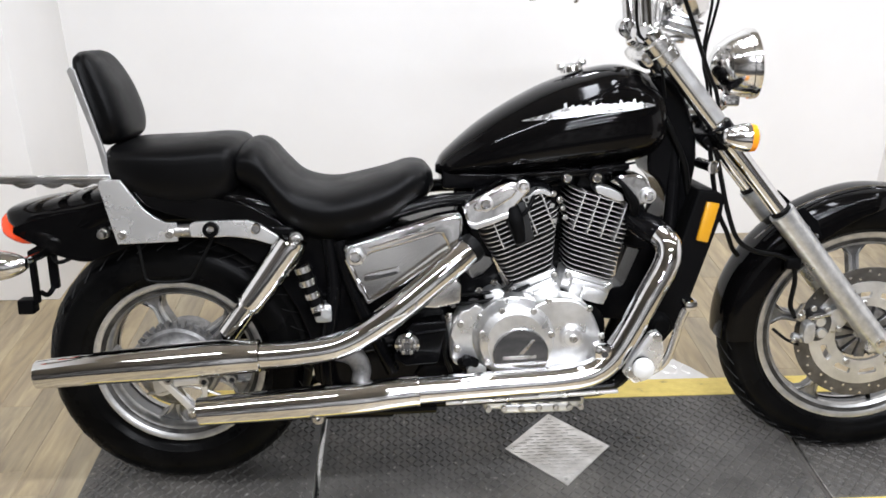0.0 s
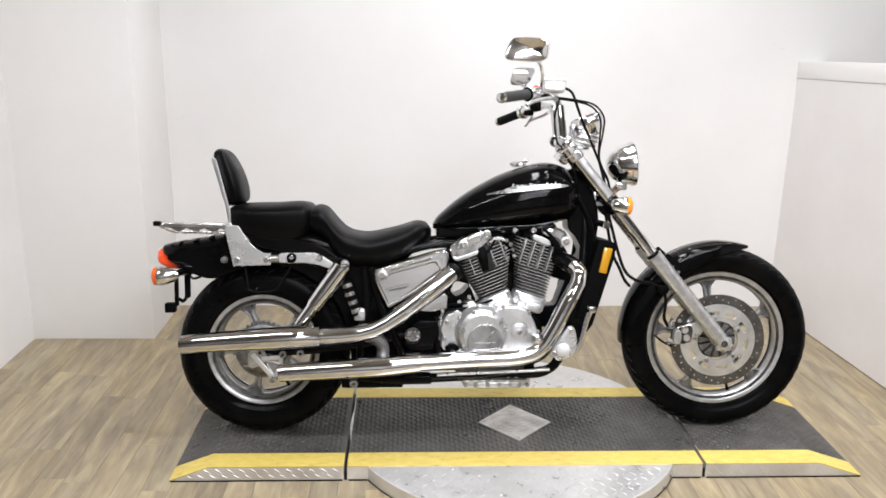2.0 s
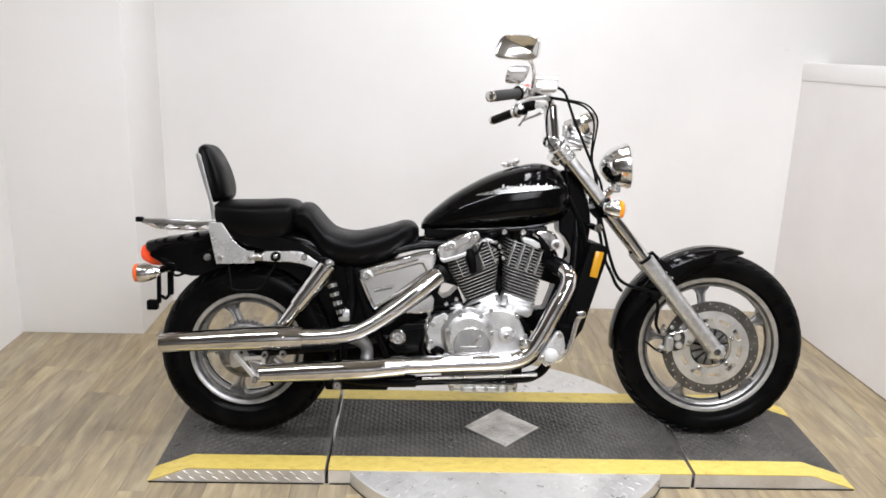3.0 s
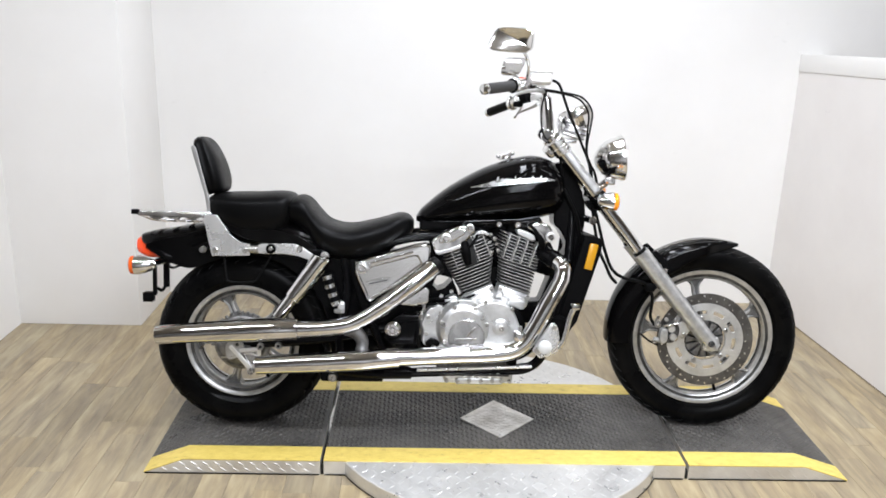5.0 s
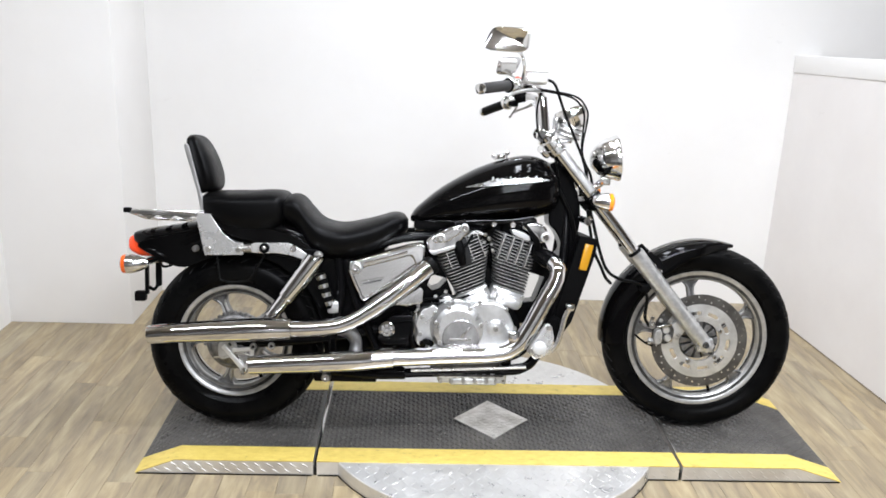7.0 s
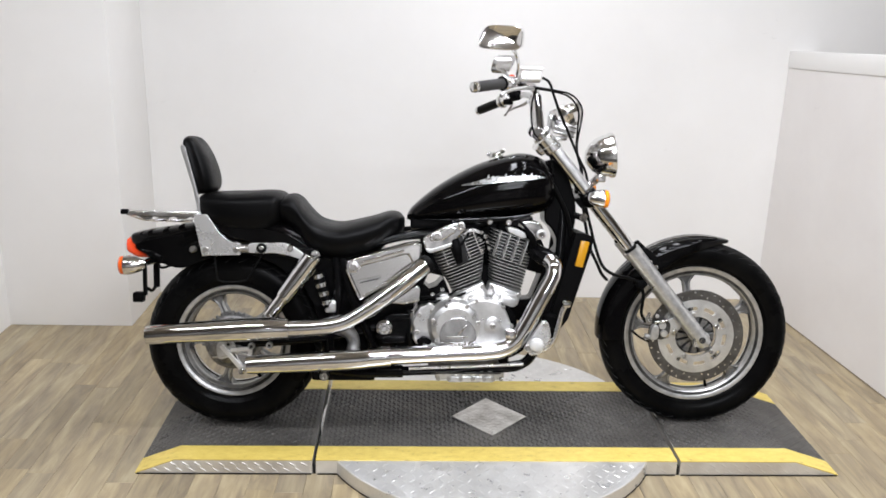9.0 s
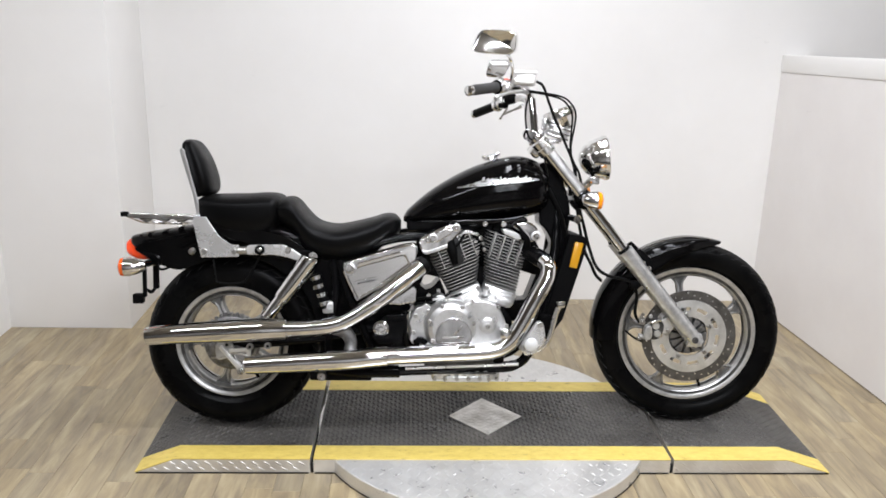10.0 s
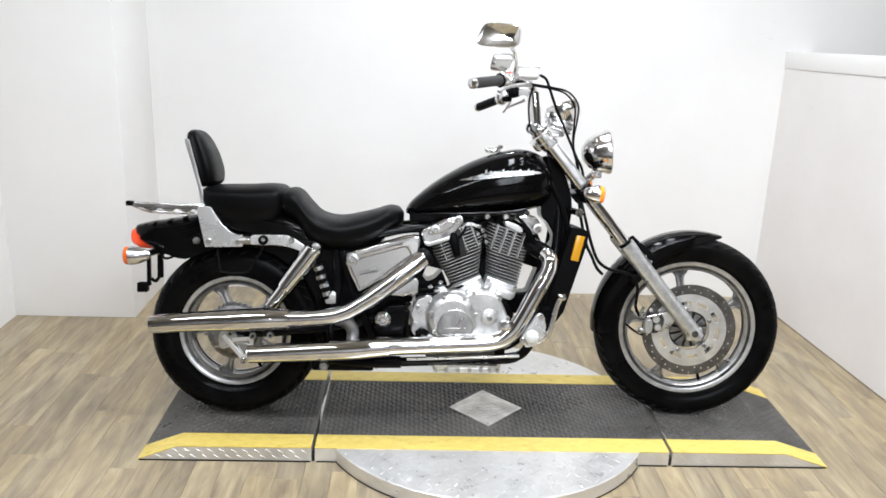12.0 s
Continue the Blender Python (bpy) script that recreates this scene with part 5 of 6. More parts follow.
part("intake_clutter", join(tube([(0.80, -0.08, 0.74), (0.86, -0.10, 0.72), (0.88, -0.09, 0.66), (0.90, -0.05, 0.60)], 0.012, 10), tube([(0.83, -0.10, 0.755), (0.90, -0.11, 0.76), (1.0, -0.11, 0.765)], 0.007, 8), box(0.62, 1.06, -0.06, 0.06, 0.72, 0.775, 0.01)), FRAME, bike, "black hoses and bracket under the tank")
for p in ((0.866, 0.690), (0.872, 0.655)):
    bolt("hose_clip", (p[0], -0.118, p[1]), -Y, 0.006, STEEL, bike)

# -- covers and frame --
cover_l = part("side_cover", slab([(0.396, 0.606), (0.401, 0.619), (0.420, 0.625), (0.604, 0.680), (0.646, 0.687), (0.660, 0.676), (0.657, 0.622), (0.628, 0.598), (0.56, 0.549), (0.454, 0.482), (0.443, 0.486)], -0.162, -0.12, 0.005, 3), SMOOTH, bike, "chrome side cover with a mirror-bright panel")
part("cover_band", slab([(0.398, 0.606), (0.403, 0.619), (0.420, 0.624), (0.604, 0.679), (0.645, 0.686), (0.659, 0.675), (0.656, 0.624), (0.630, 0.602), (0.622, 0.624), (0.613, 0.641), (0.600, 0.641), (0.53, 0.620), (0.456, 0.601), (0.440, 0.586), (0.412, 0.580)], -0.176, -0.155, 0.007, 3), CHROME, cover_l, "raised chrome band")
part("cover_crease", slab([(0.45, 0.617), (0.53, 0.640), (0.60, 0.661), (0.598, 0.652), (0.53, 0.632), (0.456, 0.611)], -0.179, -0.17, 0.003), CHROME, cover_l)
part("cover_edge", tube([(0.403, -0.164, 0.588), (0.425, -0.166, 0.537), (0.449, -0.166, 0.487)], 0.0055, 10, 3), CHROME, cover_l, "raised edge of the cover")
part("cover_edge", tube([(0.449, -0.166, 0.486), (0.56, -0.166, 0.553), (0.640, -0.166, 0.609)], 0.0045, 10, 3), CHROME, cover_l, "raised edge of the cover")
part("boss_seat", lathe([(0.010, -0.012), (0.021, -0.010), (0.024, -0.004), (0.024, 0.01), (0, 0.012)], (0.424, -0.174, 0.599), Y, 6), COVER, cover_l, "six-sided chrome seat")
bolt("cover_boss", (0.424, -0.188, 0.599), -Y, 0.013, CHROME, cover_l, "round chrome boss")
part("cover_louvre", slab(rounded([(0.441, 0.546), (0.444, 0.551), (0.512, 0.566), (0.518, 0.561), (0.514, 0.552), (0.446, 0.537)], 3), -0.169, -0.155, 0.003), CHROME, cover_l, "raised louvre")
part("louvre_slot", slab([(0.449, 0.541), (0.511, 0.555), (0.512, 0.559), (0.449, 0.545)], -0.1702, -0.165, 0.0), DARK_CAST, cover_l, "narrow slot")
part("lower_bracket", slab([(0.552, 0.470), (0.645, 0.535), (0.658, 0.52), (0.655, 0.478), (0.60, 0.466)], -0.16, -0.10, 0.005), CHROME_SOFT, bike, "bright triangular bracket")
part("battery_cover", slab([(0.50, 0.345), (0.51, 0.40), (0.55, 0.43), (0.625, 0.434), (0.622, 0.40), (0.605, 0.33), (0.53, 0.325)], -0.155, -0.03, 0.006), FRAME, bike, "glossy black lower frame cover")
part("cover_lip", rod((0.545, -0.157, 0.405), (0.622, -0.157, 0.415), 0.0035, 8), FRAME, bike)
cap_p = part("pivot_cap", lathe([(0, -0.024), (0.007, -0.024), (0.009, -0.016), (0.012, -0.016), (0.014, -0.021), (0.020, -0.021), (0.022, -0.014), (0.028, -0.012), (0.030, -0.004), (0.030, 0.02), (0, 0.02)], (0.533, -0.158, 0.384), (0, 1, 0), 32), CHROME, bike, "chrome swingarm pivot cap")
for k in range(6):
    a = 2 * math.pi * k / 6
    bolt("cap_dimple", (0.533 + 0.017 * math.cos(a), -0.179, 0.384 + 0.017 * math.sin(a)), -Y, 0.0042, STEEL, cap_p)
for s in (-1, 1):
    part("frame_tube", tube([(1.14, 0.03 * s, 0.93), (1.165, 0.05 * s, 0.75), (1.135, 0.09 * s, 0.50), (1.075, 0.10 * s, 0.30), (1.02, 0.10 * s, 0.238), (0.93, 0.10 * s, 0.226), (0.70, 0.10 * s, 0.218), (0.45, 0.11 * s, 0.212), (0.36, 0.12 * s, 0.235), (0.345, 0.12 * s, 0.35), (0.37, 0.12 * s, 0.50), (0.36, 0.11 * s, 0.64)], 0.017, 12, 5), FRAME, bike, "black painted frame tube")
    part("seat_rail", tube([(1.12, 0.03 * s, 0.86), (0.95, 0.05 * s, 0.77), (0.75, 0.08 * s, 0.71), (0.60, 0.10 * s, 0.70), (0.45, 0.12 * s, 0.665), (0.30, 0.12 * s, 0.645), (0.20, 0.115 * s, 0.65)], 0.016, 12, 5), FRAME, bike, "black painted seat rail")
    part("frame_stay", tube([(0.385, 0.12 * s, 0.62), (0.40, 0.125 * s, 0.55), (0.43, 0.125 * s, 0.46), (0.47, 0.125 * s, 0.37), (0.50, 0.12 * s, 0.30)], 0.016, 12, 5), FRAME, bike, "black painted frame stay")
    part("swingarm", tube([(0.52, 0.105 * s, 0.38), (0.35, 0.115 * s, 0.345), (0.15, 0.115 * s, 0.325), (0.0, 0.108 * s, 0.318)], 0.02, 12, 4), FRAME, bike, "black swingarm")
part("inner_fender", slab([(-0.14, 0.650), (0.13, 0.655), (0.40, 0.65), (0.55, 0.64), (0.66, 0.66), (0.70, 0.60), (0.66, 0.50), (0.62, 0.40), (0.58, 0.24), (0.40, 0.22), (0.313, 0.26), (0.303, 0.375), (0.277, 0.448), (0.238, 0.518), (0.202, 0.549), (0.138, 0.592), (0.07, 0.619), (0.0, 0.630), (-0.07, 0.624), (-0.12, 0.609)], -0.085, 0.085, 0.01), FRAME, bike, "black inner fender")
part("lower_clutter", join(tube([(0.30, -0.12, 0.225), (0.45, -0.14, 0.215), (0.60, -0.14, 0.215)], 0.014, 10), box(0.28, 0.50, -0.13, -0.08, 0.185, 0.225, 0.006), box(0.50, 0.60, -0.15, -0.09, 0.21, 0.235, 0.006), tube([(0.60, -0.14, 0.225), (0.80, -0.15, 0.235), (1.02, -0.15, 0.262)], 0.008, 8)), FRAME, bike, "black lower frame bracket")
sump = part("sump", join(box(0.715, 0.965, -0.10, 0.09, 0.180, 0.235, 0.012, 3), box(0.76, 0.93, -0.106, 0.07, 0.173, 0.20, 0.008, 3)), CAST, bike, "cast alloy engine sump under the frame")
for x in (0.727, 0.765, 0.808, 0.85, 0.892, 0.925, 0.953):
    bolt("sump_bolt", (x, -0.108, 0.188), -Y, 0.008, STEEL, sump)
part("engine_cradle", slab([(0.52, 0.235), (0.98, 0.245), (0.985, 0.34), (0.60, 0.35)], -0.095, -0.05, 0.006), FRAME, bike, "black engine cradle")
part("exhaust_collar", lathe([(0.029, -0.006), (0.0325, -0.004), (0.033, 0.006), (0.031, 0.018), (0.0, 0.02)], (0.672, -0.184, 0.608), (0.75, 0.42, 0.5), 24), HOSE, bike, "black exhaust collar")
part("peg_mount", lathe([(0.006, -0.03), (0.013, -0.03), (0.016, -0.024), (0.016, 0.01), (0.0, 0.01)], (0.326, -0.15, 0.212), (0, 1, 0), 18), STEEL, bike, "round steel tube end under the frame")
part("brake_rod", rod((0.62, -0.185, 0.245), (1.02, -0.185, 0.262), 0.0055), STEEL, bike, "bright steel brake rod")
neck = part("steering_neck", slab(rounded([(1.085, 0.955), (1.125, 0.975), (1.165, 0.945), (1.20, 0.87), (1.215, 0.79), (1.205, 0.70), (1.185, 0.60), (1.140, 0.595), (1.137, 0.630), (1.150, 0.662), (1.144, 0.698), (1.125, 0.732), (1.102, 0.757), (1.10, 0.82), (1.085, 0.88)], 3), -0.058, 0.058, 0.015, 3), FRAME, bike, "glossy black steering neck cover")
part("radiator", slab([(1.204, 0.722), (1.250, 0.715), (1.268, 0.705), (1.264, 0.660), (1.188, 0.410), (1.134, 0.336), (1.096, 0.344), (1.124, 0.44), (1.173, 0.61)], -0.118, 0.118, 0.008), PLASTIC, bike, "black plastic radiator shroud")
part("radiator_reflector", slab([(1.222, 0.694), (1.253, 0.689), (1.231, 0.597), (1.203, 0.603)], -0.126, -0.116, 0.004), AMBER_REFLECTOR, bike, "amber side reflector")
horn = part("horn", join(*[lathe([(0.026, 0), (0.027, 0.002), (0.026, 0.004), (0.02, 0.006)], (1.118, -0.135 - 0.008 * k, 0.412), (0, -1, 0), 24) for k in range(5)], rod((1.118, -0.175, 0.412), (1.118, -0.10, 0.412), 0.02)), PLASTIC, bike, "round black ribbed horn")


# added block keeps bright background from showing through the engine gap
part("radiator_tank", slab(rounded([(1.104, 0.36), (1.110, 0.50), (1.130, 0.57), (1.20, 0.58), (1.185, 0.36), (1.15, 0.33)], 3), 0.140, 0.190, 0.008), PLASTIC, bike, "black block added to close the gap beside the radiator")

# -- exhausts --
ex1 = part("upper_exhaust", tube([(0.206, -0.235, 0.393), (0.29, -0.234, 0.397), (0.375, -0.232, 0.408), (0.44, -0.228, 0.436), (0.52, -0.222, 0.490), (0.59, -0.212, 0.545), (0.630, -0.204, 0.577), (0.662, -0.190, 0.601), (0.682, -0.178, 0.614)], [0.0300, 0.029, 0.0285, 0.029, 0.0305, 0.0305, 0.030, 0.030, 0.029], 26, 6), CHROME, bike, "chrome upper exhaust pipe")
part("silencer", tube([(-0.252, -0.245, 0.369), (-0.246, -0.245, 0.3695), (-0.15, -0.243, 0.377), (0.02, -0.241, 0.387), (0.115, -0.239, 0.392), (0.16, -0.237, 0.393), (0.19, -0.236, 0.3935), (0.208, -0.236, 0.394)], [0.0295, 0.0305, 0.034, 0.0385, 0.0395, 0.0375, 0.0360, 0.0350], 32, 5), CHROME, ex1, "chrome upper silencer")
part("clamp_ring", lathe([(0.030, -0.004), (0.0362, -0.003), (0.0366, 0.0), (0.0362, 0.004), (0.0296, 0.006)], (0.209, -0.236, 0.394), (1, 0, 0.03), 36), CHROME, ex1, "chrome clamp ring")
part("silencer_mouth", lathe([(0.0, 0.02), (0.022, 0.02), (0.024, -0.002), (0.0292, -0.0015), (0.029, 0.004)], (-0.2525, -0.245, 0.369), (1, 0, 0.06), 28), DARK, ex1)
part("heat_shield_seam", tube([(0.45, -0.256, 0.452), (0.50, -0.2545, 0.476), (0.54, -0.252, 0.490), (0.556, -0.249, 0.512), (0.552, -0.236, 0.535)], 0.0016, 6, 5), STEEL, ex1)
ex2 = part("lower_exhaust", tube([(0.548, -0.232, 0.300), (0.65, -0.232, 0.305), (0.78, -0.230, 0.311), (0.88, -0.228, 0.316), (0.945, -0.226, 0.328), (0.99, -0.224, 0.360), (1.025, -0.222, 0.415), (1.07, -0.216, 0.50), (1.102, -0.208, 0.558), (1.114, -0.202, 0.590), (1.113, -0.190, 0.616), (1.098, -0.170, 0.632), (1.08, -0.150, 0.638)], [0.0305, 0.030, 0.0295, 0.030, 0.0305, 0.0305, 0.030, 0.0295, 0.029, 0.029, 0.029, 0.028, 0.027], 26, 6), CHROME, bike, "chrome lower exhaust pipe")
part("exhaust_collar", tube([(1.100, -0.172, 0.631), (1.086, -0.155, 0.640), (1.065, -0.130, 0.650), (1.045, -0.10, 0.665)], [0.0295, 0.031, 0.029, 0.026], 18, 4), FRAME, ex2, "black front exhaust collar")
part("silencer", tube([(0.080, -0.240, 0.269), (0.086, -0.240, 0.2695), (0.20, -0.239, 0.276), (0.36, -0.237, 0.285), (0.44, -0.236, 0.290), (0.50, -0.234, 0.296), (0.53, -0.233, 0.298), (0.552, -0.233, 0.300)], [0.030, 0.031, 0.0335, 0.0355, 0.0358, 0.0355, 0.0350, 0.0342], 32, 5), CHROME, ex2, "chrome lower silencer")
part("clamp_ring", lathe([(0.030, -0.004), (0.0352, -0.003), (0.0356, 0.0), (0.0352, 0.004), (0.0300, 0.006)], (0.553, -0.233, 0.300), (1, 0, 0.06), 36), CHROME, ex2, "chrome clamp ring")
part("silencer_mouth", lathe([(0.0, 0.02), (0.022, 0.02), (0.024, -0.002), (0.0297, -0.0015), (0.029, 0.004)], (0.0795, -0.240, 0.269), (1, 0, 0.06), 28), DARK, ex2)
part("exhaust_link", tube([(0.36, -0.215, 0.395), (0.41, -0.205, 0.378), (0.43, -0.205, 0.345), (0.425, -0.215, 0.31)], [0.02, 0.022, 0.021, 0.02], 16, 5), MID_CAST, ex2, "dull grey exhaust crossover pipe")
for x, z in ((0.004, 0.331), (0.082, 0.324), (0.143, 0.327)):
    nut = part("hanger_nut", lathe([(0.0058, -0.004), (0.0065, -0.008), (0.0105, -0.008), (0.0118, -0.004), (0.0118, 0.006), (0, 0.006)], (x, -0.200, z), Y, 18), STEEL, ex1, "round steel hanger nut")
    part("nut_bore", lathe([(0, -0.0035), (0.006, -0.0035), (0.006, 0.0)], (x, -0.200, z), Y, 14), DARK, nut)
part("pipe_clamp", join(box(0.945, 0.985, -0.250, -0.215, 0.366, 0.40, 0.008), rod((0.965, -0.262, 0.384), (0.965, -0.20, 0.384), 0.009)), CHROME, ex2, "chrome pipe clamp")

# -- rear suspension and hub --
for s in (-1, 1):
    sh = part("shock_absorber", tube([(0.288, 0.172 * s, 0.632), (0.282, 0.172 * s, 0.622), (0.235, 0.171 * s, 0.556), (0.192, 0.170 * s, 0.497), (0.185, 0.170 * s, 0.488)], [0.030, 0.0335, 0.034, 0.0325, 0.030], 24, 5), CHROME, bike, "chrome rear shock absorber")
    part("shock_lower", rod((0.190, 0.170 * s, 0.495), (0.135, 0.168 * s, 0.420), 0.025, 20), CHROME, sh)
    part("shock_eye", lathe([(0, -0.016), (0.015, -0.016), (0.017, -0.012), (0.017, 0.012), (0.015, 0.016), (0, 0.016)], (0.296, 0.158 * s, 0.638), (0, 1, 0), 20), CHROME, sh)
    bolt("shock_bolt", (0.296, 0.177 * s, 0.638), (0, s, 0), 0.010, STEEL, sh)
canister = part("canister", rod((0.299, -0.13, 0.57), (0.338, -0.13, 0.45), 0.0165), PLASTIC, bike, "ribbed reservoir with bright rings")
for k, r in enumerate((0.021, 0.015, 0.021, 0.015, 0.02, 0.014, 0.019)):
    part("canister_ring", lathe([(0, 0), (r, 0), (r, 0.014), (0, 0.014)], Vector((0.300, -0.13, 0.565)) + Vector((0.30, 0, -0.92)) * (0.0165 * k), (0.30, 0, -0.92), 20), CHROME_SOFT, canister, "bright ring")
part("hydraulic_clutter", join(box(0.325, 0.365, -0.14, -0.10, 0.43, 0.475, 0.008), tube([(0.34, -0.13, 0.44), (0.37, -0.13, 0.46), (0.37, -0.12, 0.50)], 0.006, 8), rod((0.352, -0.15, 0.455), (0.352, -0.10, 0.455), 0.012)), CAST, bike, "small cast fitting behind the shock")
hubcap = part("final_drive", lathe([(0.0, -0.128), (0.035, -0.127), (0.064, -0.118), (0.082, -0.102), (0.088, -0.085), (0.096, -0.082), (0.098, -0.06), (0, -0.06)], RW, (0, 1, 0), 48), MID_CAST, bike, "domed grey cast hub cover")
teeth = []
for k in range(19):
    a = radians(-6 + 10.7 * k)
    ca, sa = math.cos(a), math.sin(a)
    pts = [(RW[0] + ca * u - sa * v, RW[2] + sa * u + ca * v) for u, v in ((0.090, -0.0048), (0.109, -0.0040), (0.109, 0.0040), (0.090, 0.0048))]
    teeth.append(slab(pts, -0.075, -0.055, 0.0008, 1))
part("hub_ribs", join(*teeth, lathe([(0.08, -0.06), (0.102, -0.06), (0.102, -0.05), (0.08, -0.05), (0.08, -0.06)], RW, (0, 1, 0), 60)), MID_CAST, hubcap, "ribbed hub flange")
part("brake_arm", join(slab([(0.070, 0.302), (0.076, 0.296), (0.072, 0.262), (0.055, 0.232), (0.040, 0.222), (0.034, 0.230), (0.048, 0.25), (0.062, 0.27), (0.060, 0.294)], -0.150, -0.142, 0.002), slab([(0.0, 0.304), (0.075, 0.309), (0.075, 0.296), (0.0, 0.290)], -0.15, -0.142, 0.002), slab([(-0.038, 0.308), (-0.026, 0.318), (0.050, 0.230), (0.036, 0.220)], -0.152, -0.140, 0.003)), BRIGHT, bike, "bright brake torque bracket")
part("torque_plate", slab(rounded([(0.010, 0.296), (0.060, 0.300), (0.072, 0.280), (0.060, 0.245), (0.040, 0.228), (0.026, 0.240), (0.020, 0.268)], 3), -0.139, -0.128, 0.003), CHROME_SOFT, bike, "bright torque plate beside the hub")
part("axle_bracket", slab(rounded([(-0.045, 0.32), (0.0, 0.325), (0.015, 0.30), (-0.005, 0.272), (-0.04, 0.262), (-0.05, 0.285)], 3), -0.14, -0.11, 0.004), CAST, bike, "cast axle bracket")
part("axle_end", lathe([(0, -0.165), (0.007, -0.165), (0.012, -0.160), (0.013, -0.12), (0, -0.12)], (0.040, 0, 0.226), (0, 1, 0), 16), STEEL, bike)
part("brake_cable", tube([(-0.065, -0.135, 0.268), (-0.03, -0.137, 0.272), (0.03, -0.137, 0.285), (0.10, -0.137, 0.262)], 0.0035, 8), STEEL, bike)

# -- foot controls --
plate = part("peg_plate", slab([(1.012, 0.332), (1.028, 0.362), (1.070, 0.426), (1.086, 0.430), (1.096, 0.415), (1.103, 0.380), (1.098, 0.345), (1.066, 0.314), (1.038, 0.306)], -0.250, -0.225, 0.006, 3), BRUSHED, bike, "bright triangular footpeg bracket")
bolt("plate_bolt", (1.083, -0.252, 0.418), -Y, 0.010, STEEL, plate)
bolt("plate_bolt", (1.027, -0.252, 0.336), -Y, 0.012, STEEL, plate)
part("footpeg", lathe([(0.012, 0), (0.020, 0.004), (0.0215, 0.012), (0.0205, 0.02), (0.0215, 0.028), (0.0205, 0.036), (0.0215, 0.045), (0.0215, 0.085), (0.016, 0.092), (0, 0.094)], (1.047, -0.170, 0.356), (0.06, -1, -0.05), 28), PLASTIC, bike, "black rubber footpeg")
part("peg_end", lathe([(0.0235, 0.0), (0.0245, 0.006), (0.023, 0.014), (0.015, 0.021), (0, 0.024)], (1.050, -0.262, 0.352), (0.06, -1, -0.05), 28), WHITE_CAP, bike, "white peg end cap")
part("brake_pedal", tube([(1.035, -0.215, 0.310), (1.080, -0.222, 0.322), (1.112, -0.228, 0.35), (1.128, -0.232, 0.40), (1.138, -0.236, 0.45), (1.155, -0.24, 0.492)], [0.008, 0.008, 0.009, 0.009, 0.009, 0.009], 14, 5), CHROME_SOFT, bike, "chrome brake pedal lever")
part("pedal_pad", box(1.138, 1.166, -0.262, -0.222, 0.478, 0.502, 0.006), CHROME, bike, "chrome pedal pad")
part("side_stand", tube([(0.40, 0.125, 0.24), (0.24, 0.18, 0.13), (0.09, 0.228, 0.036)], [0.014, 0.012, 0.011], 12, 3), FRAME, bike, "black side stand")


# -- handlebars --
TURN_BAR = Matrix.Translation((1.06, 0, 1.1)) @ pose(0, 0, 0, -2.2, 0, -STEER * 1.05) @ Matrix.Translation((-1.06, 0, -1.1))


